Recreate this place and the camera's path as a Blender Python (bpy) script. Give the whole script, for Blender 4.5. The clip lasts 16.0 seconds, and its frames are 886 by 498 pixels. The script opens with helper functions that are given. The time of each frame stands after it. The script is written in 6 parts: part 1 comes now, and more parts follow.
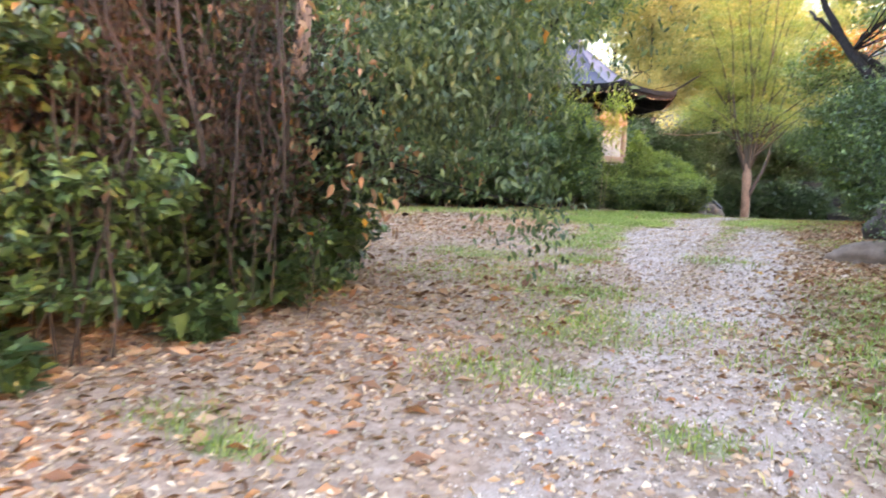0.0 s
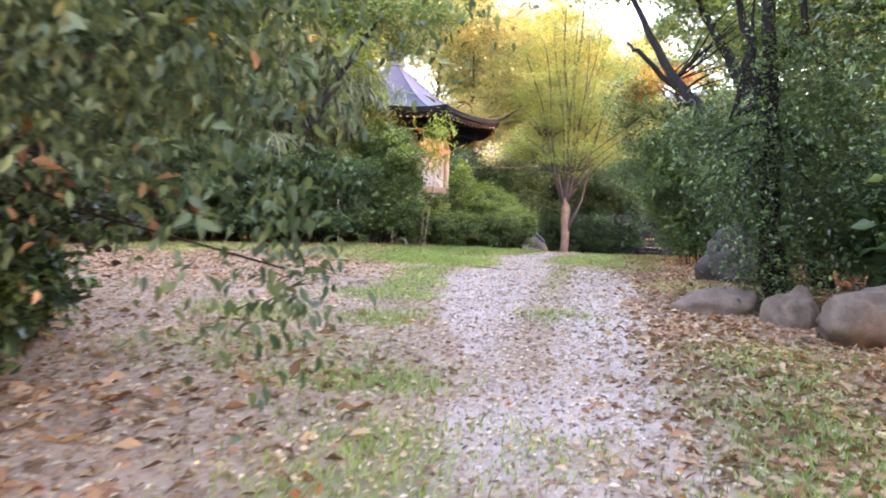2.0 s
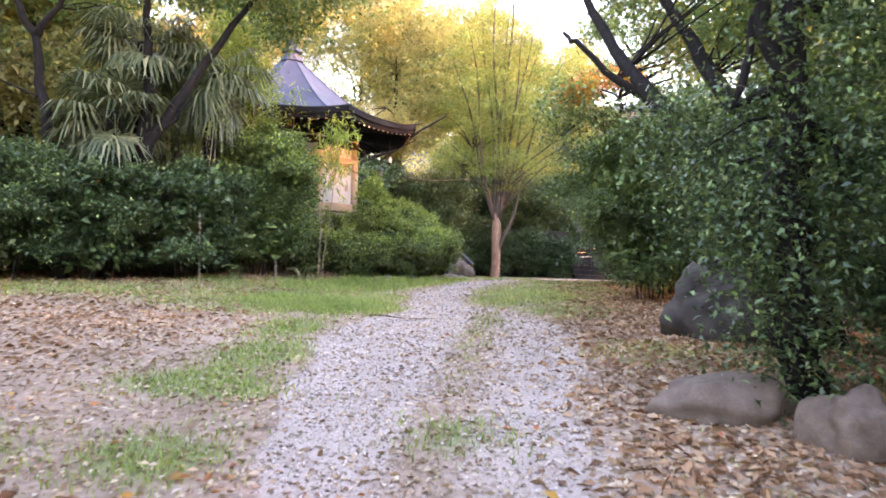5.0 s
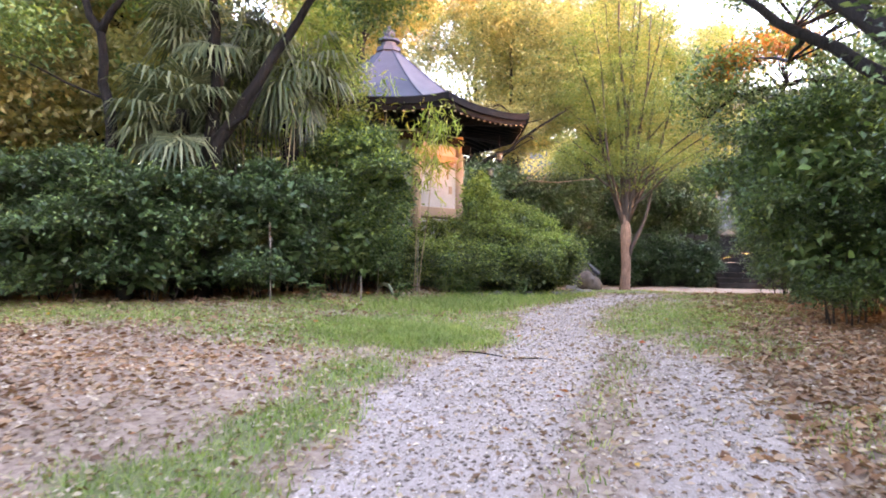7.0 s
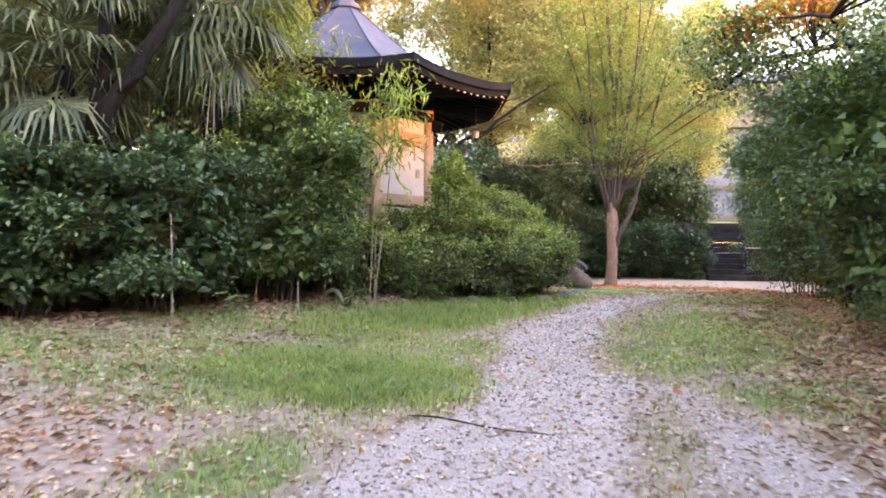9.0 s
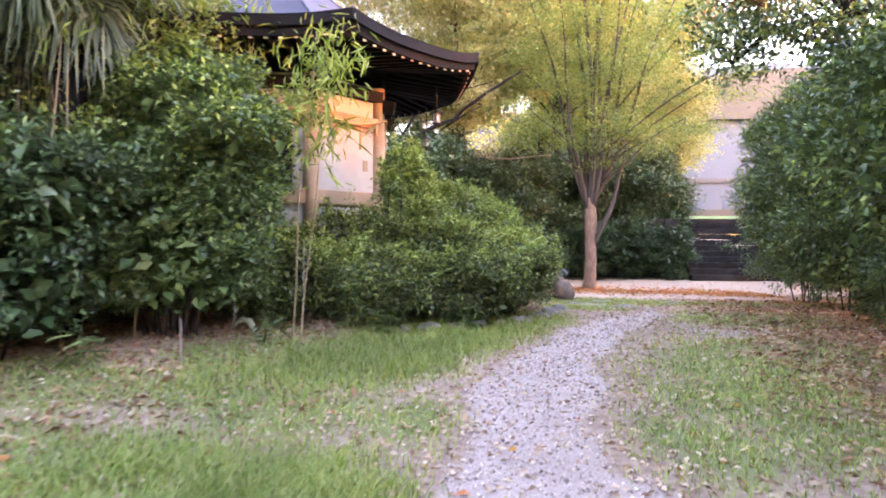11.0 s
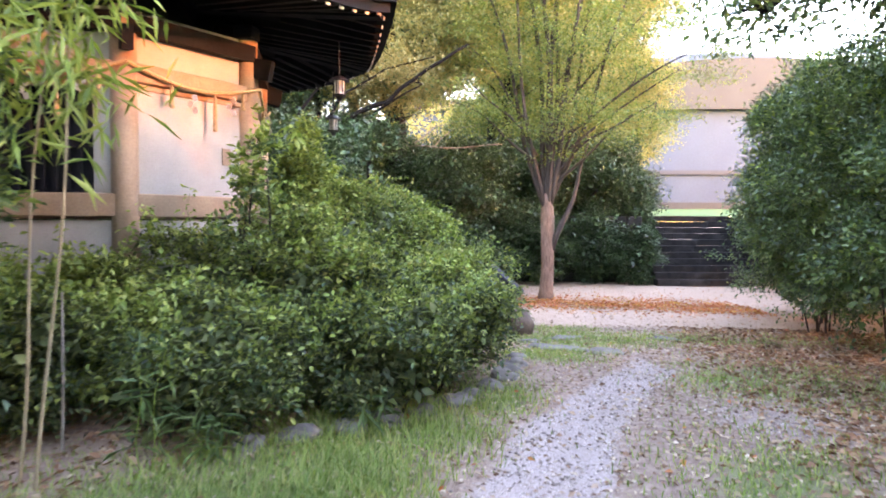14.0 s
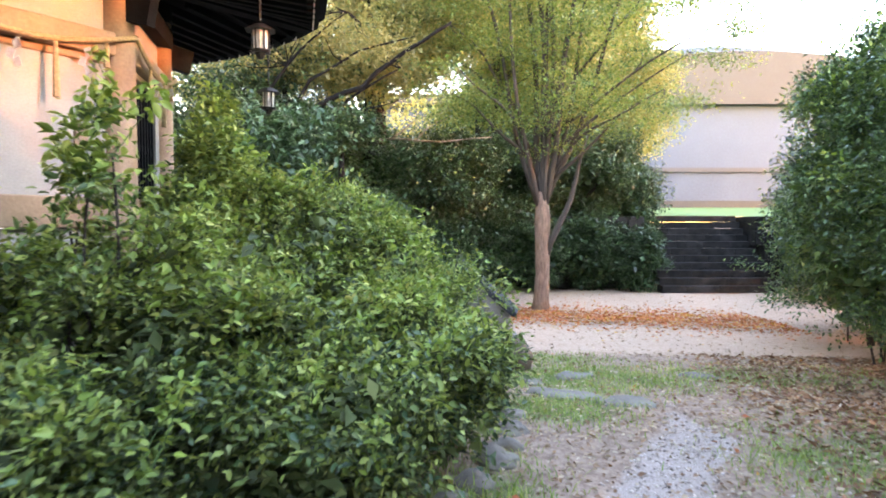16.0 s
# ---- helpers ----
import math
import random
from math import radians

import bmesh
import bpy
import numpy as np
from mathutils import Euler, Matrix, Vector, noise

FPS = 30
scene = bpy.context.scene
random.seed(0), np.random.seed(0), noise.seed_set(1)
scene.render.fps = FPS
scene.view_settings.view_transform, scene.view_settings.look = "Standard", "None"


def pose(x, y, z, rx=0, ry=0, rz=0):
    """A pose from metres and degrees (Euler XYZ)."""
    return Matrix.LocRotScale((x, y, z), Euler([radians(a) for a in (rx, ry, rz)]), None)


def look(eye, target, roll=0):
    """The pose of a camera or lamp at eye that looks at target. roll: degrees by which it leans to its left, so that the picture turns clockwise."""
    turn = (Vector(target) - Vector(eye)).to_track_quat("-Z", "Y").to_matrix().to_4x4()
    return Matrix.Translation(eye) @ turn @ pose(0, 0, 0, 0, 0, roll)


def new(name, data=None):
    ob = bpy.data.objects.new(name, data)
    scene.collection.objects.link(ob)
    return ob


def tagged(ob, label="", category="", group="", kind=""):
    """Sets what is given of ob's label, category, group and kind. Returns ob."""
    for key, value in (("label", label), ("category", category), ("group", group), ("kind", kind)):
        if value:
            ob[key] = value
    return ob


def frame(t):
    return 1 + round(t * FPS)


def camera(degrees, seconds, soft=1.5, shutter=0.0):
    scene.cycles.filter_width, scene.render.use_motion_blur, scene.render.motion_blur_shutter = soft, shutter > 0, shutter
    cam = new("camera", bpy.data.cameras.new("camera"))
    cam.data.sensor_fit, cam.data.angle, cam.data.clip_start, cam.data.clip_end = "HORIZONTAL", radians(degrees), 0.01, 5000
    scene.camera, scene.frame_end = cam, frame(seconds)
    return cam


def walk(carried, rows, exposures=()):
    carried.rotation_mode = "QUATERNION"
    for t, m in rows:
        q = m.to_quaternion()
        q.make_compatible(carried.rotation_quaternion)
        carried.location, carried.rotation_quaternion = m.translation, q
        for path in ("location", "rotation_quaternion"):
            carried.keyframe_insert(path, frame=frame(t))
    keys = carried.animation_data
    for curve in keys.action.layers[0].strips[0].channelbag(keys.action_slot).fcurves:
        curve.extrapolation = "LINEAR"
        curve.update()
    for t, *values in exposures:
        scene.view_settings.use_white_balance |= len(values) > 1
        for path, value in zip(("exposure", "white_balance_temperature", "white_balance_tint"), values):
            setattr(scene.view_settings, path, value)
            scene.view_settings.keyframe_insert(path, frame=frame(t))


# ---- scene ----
cam = camera(67.6, 16.0, 1.8, 0.5)
PATH = [
    (0, (2.432, -35.113, 0.785), (1.483, -33.359, 0.642), 1.6),
    (0.5, (2.252, -34.636, 0.761), (1.433, -32.814, 0.677), 1.8),
    (1, (2.134, -34.019, 0.79), (1.449, -32.141, 0.732), 1.5),
    (1.5, (2.078, -33.425, 0.846), (1.514, -31.507, 0.8), 1.7),
    (2, (1.991, -32.848, 0.897), (1.51, -30.907, 0.86), 1.7),
    (2.5, (2.02, -32.277, 0.954), (1.62, -30.317, 0.925), 1.8),
    (3, (1.985, -31.792, 0.984), (1.638, -29.823, 0.968), 2.3),
    (3.2, (1.979, -31.577, 0.99), (1.652, -29.604, 0.98), 2.4),
    (5.3, (1.928, -29.591, 1.282), (1.636, -27.613, 1.29), 1.3),
    (5.5, (1.9, -29.398, 1.289), (1.565, -27.426, 1.304), 1.0),
    (6, (1.818, -28.746, 1.282), (1.306, -26.813, 1.311), 0.7),
    (6.5, (1.755, -28.19, 1.291), (1.129, -26.291, 1.321), 0.7),
    (7, (1.707, -27.647, 1.327), (1.054, -25.757, 1.346), 0.4),
    (7.5, (1.623, -27.125, 1.377), (0.984, -25.23, 1.375), 0.5),
    (8, (1.444, -26.611, 1.462), (0.822, -24.71, 1.447), 0.5),
    (8.2, (1.428, -26.39, 1.471), (0.812, -24.487, 1.447), 0.6),
    (10.3, (0.73, -24.13, 1.627), (0.184, -22.206, 1.6), -0.1),
    (10.5, (0.751, -23.909, 1.624), (0.208, -21.985, 1.592), 0.0),
    (11, (0.779, -23.369, 1.715), (0.278, -21.434, 1.671), 0.1),
    (11.5, (0.723, -22.799, 1.809), (0.253, -20.856, 1.756), 0.1),
    (12, (0.723, -22.24, 1.842), (0.279, -20.291, 1.785), -0.2),
    (12.5, (0.638, -21.707, 1.886), (0.214, -19.754, 1.824), 0.0),
    (13, (0.567, -21.179, 1.906), (0.174, -19.219, 1.842), -0.2),
    (13.5, (0.544, -20.701, 1.99), (0.173, -18.737, 1.921), -0.0),
    (14, (0.444, -20.173, 2.075), (0.089, -18.206, 1.999), 0.1),
    (14.5, (0.444, -19.639, 2.144), (0.1, -17.671, 2.061), 0.2),
    (15, (0.366, -19.169, 2.163), (0.029, -17.199, 2.083), 0.0),
    (15.5, (0.311, -18.61, 2.157), (-0.014, -16.639, 2.072), 0.1),
    (16, (0.246, -18.075, 2.164), (-0.077, -16.102, 2.083), -0.0),
]
walk(cam, [(t, look(e, g, r)) for t, e, g, r in PATH], [(0, 5.25, 7500, 33), (2, 5.35, 7500, 41), (8, 5.07, 7600, 42), (12, 5.32, 7100, 51), (16, 5.2, 6950, 29)])

# ---- light ----
SUN_EL, SUN_AZ = 6.5, -12.0
world = bpy.data.worlds.new("sky")
scene.world = world
world.use_nodes = True
wn = world.node_tree
wn.nodes.clear()
sky = wn.nodes.new("ShaderNodeTexSky")
sky.sky_type, sky.sun_disc = "NISHITA", False
sky.sun_elevation, sky.sun_rotation = radians(SUN_EL), radians(90 - SUN_AZ)
sky.air_density, sky.dust_density, sky.ozone_density = 1.0, 0.6, 1.0
bg = wn.nodes.new("ShaderNodeBackground")
bg.inputs["Strength"].default_value = 0.15
wo = wn.nodes.new("ShaderNodeOutputWorld")
wn.links.new(sky.outputs[0], bg.inputs[0])
wn.links.new(bg.outputs[0], wo.inputs[0])
sun = new("sun", bpy.data.lights.new("sun", "SUN"))
sun.data.energy, sun.data.angle, sun.data.color = 0.24, radians(0.6), (1.0, 0.25, 0.05)
sun_to = Vector((math.cos(radians(SUN_AZ)) * math.cos(radians(SUN_EL)), math.sin(radians(SUN_AZ)) * math.cos(radians(SUN_EL)), math.sin(radians(SUN_EL))))
sun.matrix_world = look(sun_to * 60, (0, 0, 0))

# ---- materials ----
def mat(name, rough=0.8, metal=0.0):
    m = bpy.data.materials.new(name)
    m.use_nodes = True
    b = m.node_tree.nodes["Principled BSDF"]
    b.inputs["Roughness"].default_value, b.inputs["Metallic"].default_value = rough, metal
    return m, m.node_tree, b


def node(nt, kind, **values):
    n = nt.nodes.new(kind)
    for k, v in values.items():
        n.inputs[k.replace("_", " ")].default_value = v
    return n


def ramp(nt, source, stops):
    r = nt.nodes.new("ShaderNodeValToRGB")
    while len(r.color_ramp.elements) < len(stops):
        r.color_ramp.elements.new(0.5)
    for e, (p, c) in zip(r.color_ramp.elements, stops):
        e.position, e.color = p, (*c, 1)
    nt.links.new(source, r.inputs[0])
    return r.outputs[0]


def blend(nt, fac, a, b, mode="MIX"):
    x = nt.nodes.new("ShaderNodeMix")
    x.data_type, x.blend_type = "RGBA", mode
    for socket, v in ((x.inputs[0], fac), (x.inputs[6], a), (x.inputs[7], b)):
        if isinstance(v, (int, float)):
            socket.default_value = v
        elif isinstance(v, tuple):
            socket.default_value = (*v, 1)
        else:
            nt.links.new(v, socket)
    return x.outputs[2]


def noise_of(nt, scale, detail=4.0, rough=0.6):
    tc = nt.nodes.new("ShaderNodeTexCoord")
    n = node(nt, "ShaderNodeTexNoise", Scale=scale, Detail=detail, Roughness=rough)
    nt.links.new(tc.outputs["Object"], n.inputs["Vector"])
    return n.outputs[0]


def bump(nt, b, height, strength=0.4, distance=0.02):
    n = node(nt, "ShaderNodeBump", Strength=strength, Distance=distance)
    nt.links.new(height, n.inputs["Height"])
    nt.links.new(n.outputs[0], b.inputs["Normal"])


def surface(name, dark, light, scale=6.0, rough=0.8, fine=60.0, bumps=0.3, metal=0.0, stain=None):
    m, nt, b = mat(name, rough, metal)
    big, small = noise_of(nt, scale), noise_of(nt, fine, 3.0)
    col = ramp(nt, big, [(0.3, dark), (0.7, light)])
    col = blend(nt, 0.35, col, ramp(nt, small, [(0.3, (0.55, 0.55, 0.55)), (0.7, (1.25, 1.25, 1.25))]), "MULTIPLY")
    if stain:
        col = blend(nt, ramp(nt, noise_of(nt, scale * 0.4, 6.0), [(0.52, (0, 0, 0)), (0.66, (0.8, 0.8, 0.8))]), col, stain)
    nt.links.new(col, b.inputs["Base Color"])
    bump(nt, b, small, bumps, 0.01)
    return m


def leaf_material(name, colours, rough=0.45, through_light=0.35):
    """Leaves: one colour a leaf out of a ramp, with light that passes through."""
    m, nt, b = mat(name, rough)
    # green leaf colours are greyed a little
    colours = [tuple(0.88 * v + 0.12 * (0.35 * c[0] + 0.55 * c[1] + 0.1 * c[2]) for v in c) if c[1] >= c[0] * 0.9 else c for c in colours]
    g = nt.nodes.new("ShaderNodeNewGeometry")
    k = len(colours)
    col = ramp(nt, g.outputs["Random Per Island"], [((i + 0.0) / max(1, k - 1), c) for i, c in enumerate(colours)])
    patchy = ramp(nt, noise_of(nt, 0.9, 3.0), [(0.35, (0.7, 0.75, 0.7)), (0.65, (1.2, 1.15, 1.0))])
    col = blend(nt, 0.8, col, patchy, "MULTIPLY")
    nt.links.new(col, b.inputs["Base Color"])
    b.inputs["Specular IOR Level"].default_value = 0.36
    tr = nt.nodes.new("ShaderNodeBsdfTranslucent")
    nt.links.new(blend(nt, 1.0, col, (1.3, 1.25, 0.6), "MULTIPLY"), tr.inputs[0])
    mx = nt.nodes.new("ShaderNodeMixShader")
    mx.inputs[0].default_value = through_light
    nt.links.new(b.outputs[0], mx.inputs[1])
    nt.links.new(tr.outputs[0], mx.inputs[2])
    nt.links.new(mx.outputs[0], nt.nodes["Material Output"].inputs[0])
    return m


def bark_material(name, dark, light):
    m, nt, b = mat(name, 0.9)
    tc = nt.nodes.new("ShaderNodeTexCoord")
    mp = nt.nodes.new("ShaderNodeMapping")
    mp.inputs["Scale"].default_value = (22, 22, 4)
    nt.links.new(tc.outputs["Object"], mp.inputs[0])
    n = node(nt, "ShaderNodeTexNoise", Scale=1.0, Detail=6.0, Roughness=0.7)
    nt.links.new(mp.outputs[0], n.inputs["Vector"])
    col = ramp(nt, n.outputs[0], [(0.32, dark), (0.68, light)])
    col = blend(nt, 0.5, col, ramp(nt, noise_of(nt, 2.5), [(0.35, (0.6, 0.6, 0.6)), (0.7, (1.2, 1.2, 1.2))]), "MULTIPLY")
    nt.links.new(col, b.inputs["Base Color"])
    bump(nt, b, n.outputs[0], 0.8, 0.02)
    return m


def ground_material():
    m, nt, b = mat("ground", 0.95)

    def attr(name):
        a = nt.nodes.new("ShaderNodeAttribute")
        a.attribute_name = name
        return a.outputs["Fac"]

    n1, n2, n3 = noise_of(nt, 1.3, 5.0), noise_of(nt, 14.0, 5.0, 0.7), noise_of(nt, 70.0, 3.0, 0.7)
    litter = ramp(nt, n2, [(0.25, (0.15, 0.098, 0.07)), (0.5, (0.32, 0.235, 0.18)), (0.75, (0.48, 0.375, 0.3))])
    litter = blend(nt, 0.5, litter, ramp(nt, n1, [(0.3, (0.7, 0.62, 0.55)), (0.7, (1.15, 1.1, 1.1))]), "MULTIPLY")
    gravel = ramp(nt, n3, [(0.25, (0.22, 0.18, 0.155)), (0.5, (0.41, 0.34, 0.305)), (0.75, (0.57, 0.48, 0.44))])
    gravel = blend(nt, 0.6, gravel, ramp(nt, n1, [(0.3, (0.76, 0.72, 0.68)), (0.7, (1.15, 1.12, 1.12))]), "MULTIPLY")
    turf = ramp(nt, n2, [(0.3, (0.1, 0.12, 0.045)), (0.6, (0.2, 0.22, 0.09)), (0.8, (0.32, 0.29, 0.15))])
    sand = ramp(nt, n2, [(0.3, (0.38, 0.26, 0.18)), (0.7, (0.53, 0.385, 0.29))])

    def edge(name):
        s = nt.nodes.new("ShaderNodeMath")
        s.operation = "MULTIPLY_ADD"
        nt.links.new(n2, s.inputs[0])
        s.inputs[1].default_value = 0.9
        s.inputs[2].default_value = -0.45
        t = nt.nodes.new("ShaderNodeMath")
        nt.links.new(attr(name), t.inputs[0])
        nt.links.new(s.outputs[0], t.inputs[1])
        return ramp(nt, t.outputs[0], [(0.35, (0, 0, 0)), (0.65, (1, 1, 1))])

    col = blend(nt, edge("turf"), litter, turf)
    col = blend(nt, edge("sand"), col, sand)
    col = blend(nt, edge("gravel"), col, gravel)
    nt.links.new(col, b.inputs["Base Color"])
    bump(nt, b, n3, 0.7, 0.02)
    return m


M = {
    "ground": ground_material(),
    "bark_dark": bark_material("near-black bark", (0.004, 0.0035, 0.0035), (0.02, 0.017, 0.016)),
    "bark_pink": bark_material("peeling reddish bark", (0.12, 0.065, 0.042), (0.34, 0.2, 0.14)),
    "bark_brown": bark_material("grey-brown bark", (0.028, 0.021, 0.017), (0.09, 0.065, 0.052)),
    "bark_grey": bark_material("grey dead wood", (0.16, 0.13, 0.11), (0.4, 0.35, 0.3)),
    "leaf_dark": leaf_material("dark evergreen leaves", [(0.018, 0.045, 0.02), (0.03, 0.075, 0.028), (0.05, 0.105, 0.04), (0.075, 0.14, 0.05)], 0.3, 0.12),
    "leaf_mid": leaf_material("green shrub leaves", [(0.042, 0.095, 0.032), (0.08, 0.165, 0.05), (0.13, 0.23, 0.07), (0.21, 0.29, 0.1)], 0.4, 0.22),
    # dark olive base carries the shade of the shrubs' lower sides
    "leaf_olive": leaf_material("olive-green leaves dark for shaded sides", [(0.028, 0.046, 0.016), (0.056, 0.086, 0.028), (0.1, 0.138, 0.042), (0.17, 0.2, 0.065)], 0.6, 0.2),
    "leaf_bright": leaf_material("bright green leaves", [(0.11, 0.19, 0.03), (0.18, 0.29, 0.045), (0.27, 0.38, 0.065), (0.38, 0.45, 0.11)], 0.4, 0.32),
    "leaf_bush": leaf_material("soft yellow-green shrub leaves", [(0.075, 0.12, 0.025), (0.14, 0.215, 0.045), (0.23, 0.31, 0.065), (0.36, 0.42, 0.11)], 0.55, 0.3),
    "leaf_yellow": leaf_material("yellowing autumn leaves", [(0.1, 0.18, 0.04), (0.17, 0.24, 0.055), (0.25, 0.29, 0.08), (0.34, 0.33, 0.09)], 0.5, 0.4),
    "leaf_gold": leaf_material("pale gold leaves", [(0.24, 0.24, 0.11), (0.34, 0.31, 0.15), (0.44, 0.38, 0.2), (0.27, 0.3, 0.14)], 0.5, 0.5),
    "leaf_orange": leaf_material("orange autumn leaves", [(0.4, 0.12, 0.03), (0.5, 0.2, 0.05), (0.42, 0.25, 0.06)], 0.5, 0.4),
    "bark_vine": bark_material("dark dry vine stems", (0.012, 0.009, 0.008), (0.05, 0.034, 0.027)),
    "leaf_dry": leaf_material("dry brown leaves", [(0.02, 0.012, 0.009), (0.045, 0.027, 0.02), (0.085, 0.054, 0.04), (0.035, 0.022, 0.016)], 0.8, 0.2),
    "leaf_litter": leaf_material("fallen leaves", [(0.2, 0.11, 0.075), (0.34, 0.22, 0.155), (0.46, 0.34, 0.26), (0.56, 0.45, 0.36), (0.28, 0.16, 0.11), (0.62, 0.52, 0.44)], 0.8, 0.1),
    "leaf_brown": leaf_material("long brown fallen leaves", [(0.14, 0.065, 0.038), (0.26, 0.135, 0.085), (0.36, 0.21, 0.135), (0.45, 0.3, 0.21)], 0.75, 0.12),
    "leaf_red": leaf_material("fallen orange leaves", [(0.45, 0.13, 0.05), (0.5, 0.2, 0.08), (0.42, 0.1, 0.05), (0.55, 0.33, 0.06)], 0.7, 0.15),
    "grass": leaf_material("grass", [(0.1, 0.19, 0.035), (0.18, 0.31, 0.055), (0.28, 0.38, 0.09), (0.42, 0.4, 0.18)], 0.5, 0.4),
    "frond": leaf_material("palm fronds", [(0.035, 0.06, 0.032), (0.07, 0.1, 0.055), (0.13, 0.16, 0.09), (0.22, 0.24, 0.15)], 0.4, 0.25),
    "bamboo": surface("dry bamboo", (0.2, 0.15, 0.08), (0.38, 0.3, 0.18), 8, 0.6),
    "plaster": surface("white lime plaster", (0.32, 0.312, 0.295), (0.4, 0.39, 0.372), 2.5, 0.85, 120, 0.15, 0.0, (0.36, 0.325, 0.275)),
    "timber": surface("pale cypress timber", (0.25, 0.168, 0.105), (0.35, 0.25, 0.165), 3.0, 0.6, 50, 0.2, 0.0, (0.32, 0.235, 0.17)),
    "timber_dark": surface("blue-black timber", (0.0035, 0.004, 0.006), (0.009, 0.0105, 0.0145), 4.0, 0.8, 40, 0.3),
    "copper": surface("blue-grey weathered roof sheet", (0.035, 0.044, 0.07), (0.058, 0.07, 0.105), 2.0, 0.55, 30, 0.1, 0.0),
    "white_end": surface("white painted rafter ends", (0.72, 0.7, 0.66), (0.82, 0.8, 0.76), 20, 0.7),
    "rope": surface("straw rope", (0.3, 0.22, 0.12), (0.46, 0.36, 0.2), 40, 0.9),
    "paper": surface("white paper", (0.5, 0.49, 0.46), (0.6, 0.58, 0.55), 20, 0.8),
    "iron": surface("dark iron", (0.02, 0.02, 0.022), (0.06, 0.058, 0.058), 12, 0.5, 60, 0.2, 0.6),
    "stone": surface("grey granite", (0.13, 0.115, 0.1), (0.25, 0.225, 0.2), 5.0, 0.85, 90, 0.5, 0.0, (0.2, 0.21, 0.15)),
    "stone_dark": surface("dark boulder stone", (0.024, 0.021, 0.02), (0.07, 0.062, 0.057), 4.0, 0.8, 50, 0.6, 0.0, (0.1, 0.1, 0.08)),
    "slate": surface("dark blue-grey slate", (0.014, 0.015, 0.017), (0.03, 0.032, 0.036), 5.0, 0.85, 60, 0.2),
    "stone_pale": surface("pale boulder stone", (0.085, 0.064, 0.052), (0.19, 0.145, 0.12), 5.0, 0.85, 60, 0.5),
    "step": surface("near-black step stone", (0.01, 0.0095, 0.0095), (0.03, 0.027, 0.026), 3.0, 0.9, 50, 0.5, 0.0, (0.045, 0.043, 0.042)),
    "pebble": surface("path gravel", (0.22, 0.2, 0.21), (0.56, 0.53, 0.54), 30.0, 0.85, 120, 0.3),
    # pale wall darkened and blued: its shade is put into the base colour
    "concrete": surface("pale wall with shade in its colour", (0.036, 0.064, 0.105), (0.046, 0.078, 0.124), 0.5, 0.7, 6, 0.1),
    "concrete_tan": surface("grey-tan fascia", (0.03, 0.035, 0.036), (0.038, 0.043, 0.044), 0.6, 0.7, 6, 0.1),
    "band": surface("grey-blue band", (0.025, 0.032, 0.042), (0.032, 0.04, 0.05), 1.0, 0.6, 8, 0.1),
}
# pebbles differ from one to the next
_nt = M["pebble"].node_tree
_b = _nt.nodes["Principled BSDF"]
_b.inputs["Specular IOR Level"].default_value = 0.2
for _k in ("timber_dark", "copper", "step", "stone_dark", "bark_dark", "stone_pale"):
    M[_k].node_tree.nodes["Principled BSDF"].inputs["Specular IOR Level"].default_value = 0.15
_g = _nt.nodes.new("ShaderNodeNewGeometry")
_nt.links.new(ramp(_nt, _g.outputs["Random Per Island"], [(0.0, (0.18, 0.14, 0.115)), (0.35, (0.38, 0.31, 0.27)), (0.75, (0.55, 0.46, 0.41)), (1.0, (0.68, 0.59, 0.53))]), _b.inputs["Base Color"])

# ---- builders ----
def thing(name, label, category, at=(0, 0, 0), turn=0.0, group="", kind=""):
    ob = new(name)
    ob.empty_display_size = 0.2
    ob.matrix_basis = pose(*at, 0, 0, turn)
    return tagged(ob, label, category, group, kind)


def finish(me, material, smooth=False):
    me.materials.append(material)
    if smooth:
        me.shade_smooth()
    return me


def part(name, bm, material, parent=None, label="", smooth=False):
    me = bpy.data.meshes.new(name)
    bm.normal_update()
    bm.to_mesh(me)
    bm.free()
    ob = new(name, finish(me, material, smooth))
    ob.parent = parent
    if label:
        ob["label"] = label
    return ob


def mesh_part(name, verts, faces, material, parent=None, label="", smooth=False):
    """A mesh from numpy arrays: verts (n, 3), faces (m, 3) or (m, 4)."""
    me = bpy.data.meshes.new(name)
    verts, faces = np.asarray(verts, dtype=np.float32), np.asarray(faces, dtype=np.int32)
    k = faces.shape[1]
    me.vertices.add(len(verts))
    me.vertices.foreach_set("co", verts.ravel())
    me.loops.add(faces.size)
    me.loops.foreach_set("vertex_index", faces.ravel())
    me.polygons.add(len(faces))
    me.polygons.foreach_set("loop_start", np.arange(0, faces.size, k, dtype=np.int32))
    me.update(calc_edges=True)
    ob = new(name, finish(me, material, smooth))
    ob.parent = parent
    if label:
        ob["label"] = label
    if name in ("leaf_tuft", "crown", "foliage", "withered_leaves", "orange_leaf"):
        ob["kind"] = "stuff"
    return ob


def share(ob, name, m, parent):
    """Another part on the same mesh."""
    o = new(name, ob.data)
    o.parent = parent
    o.matrix_basis = m
    return o


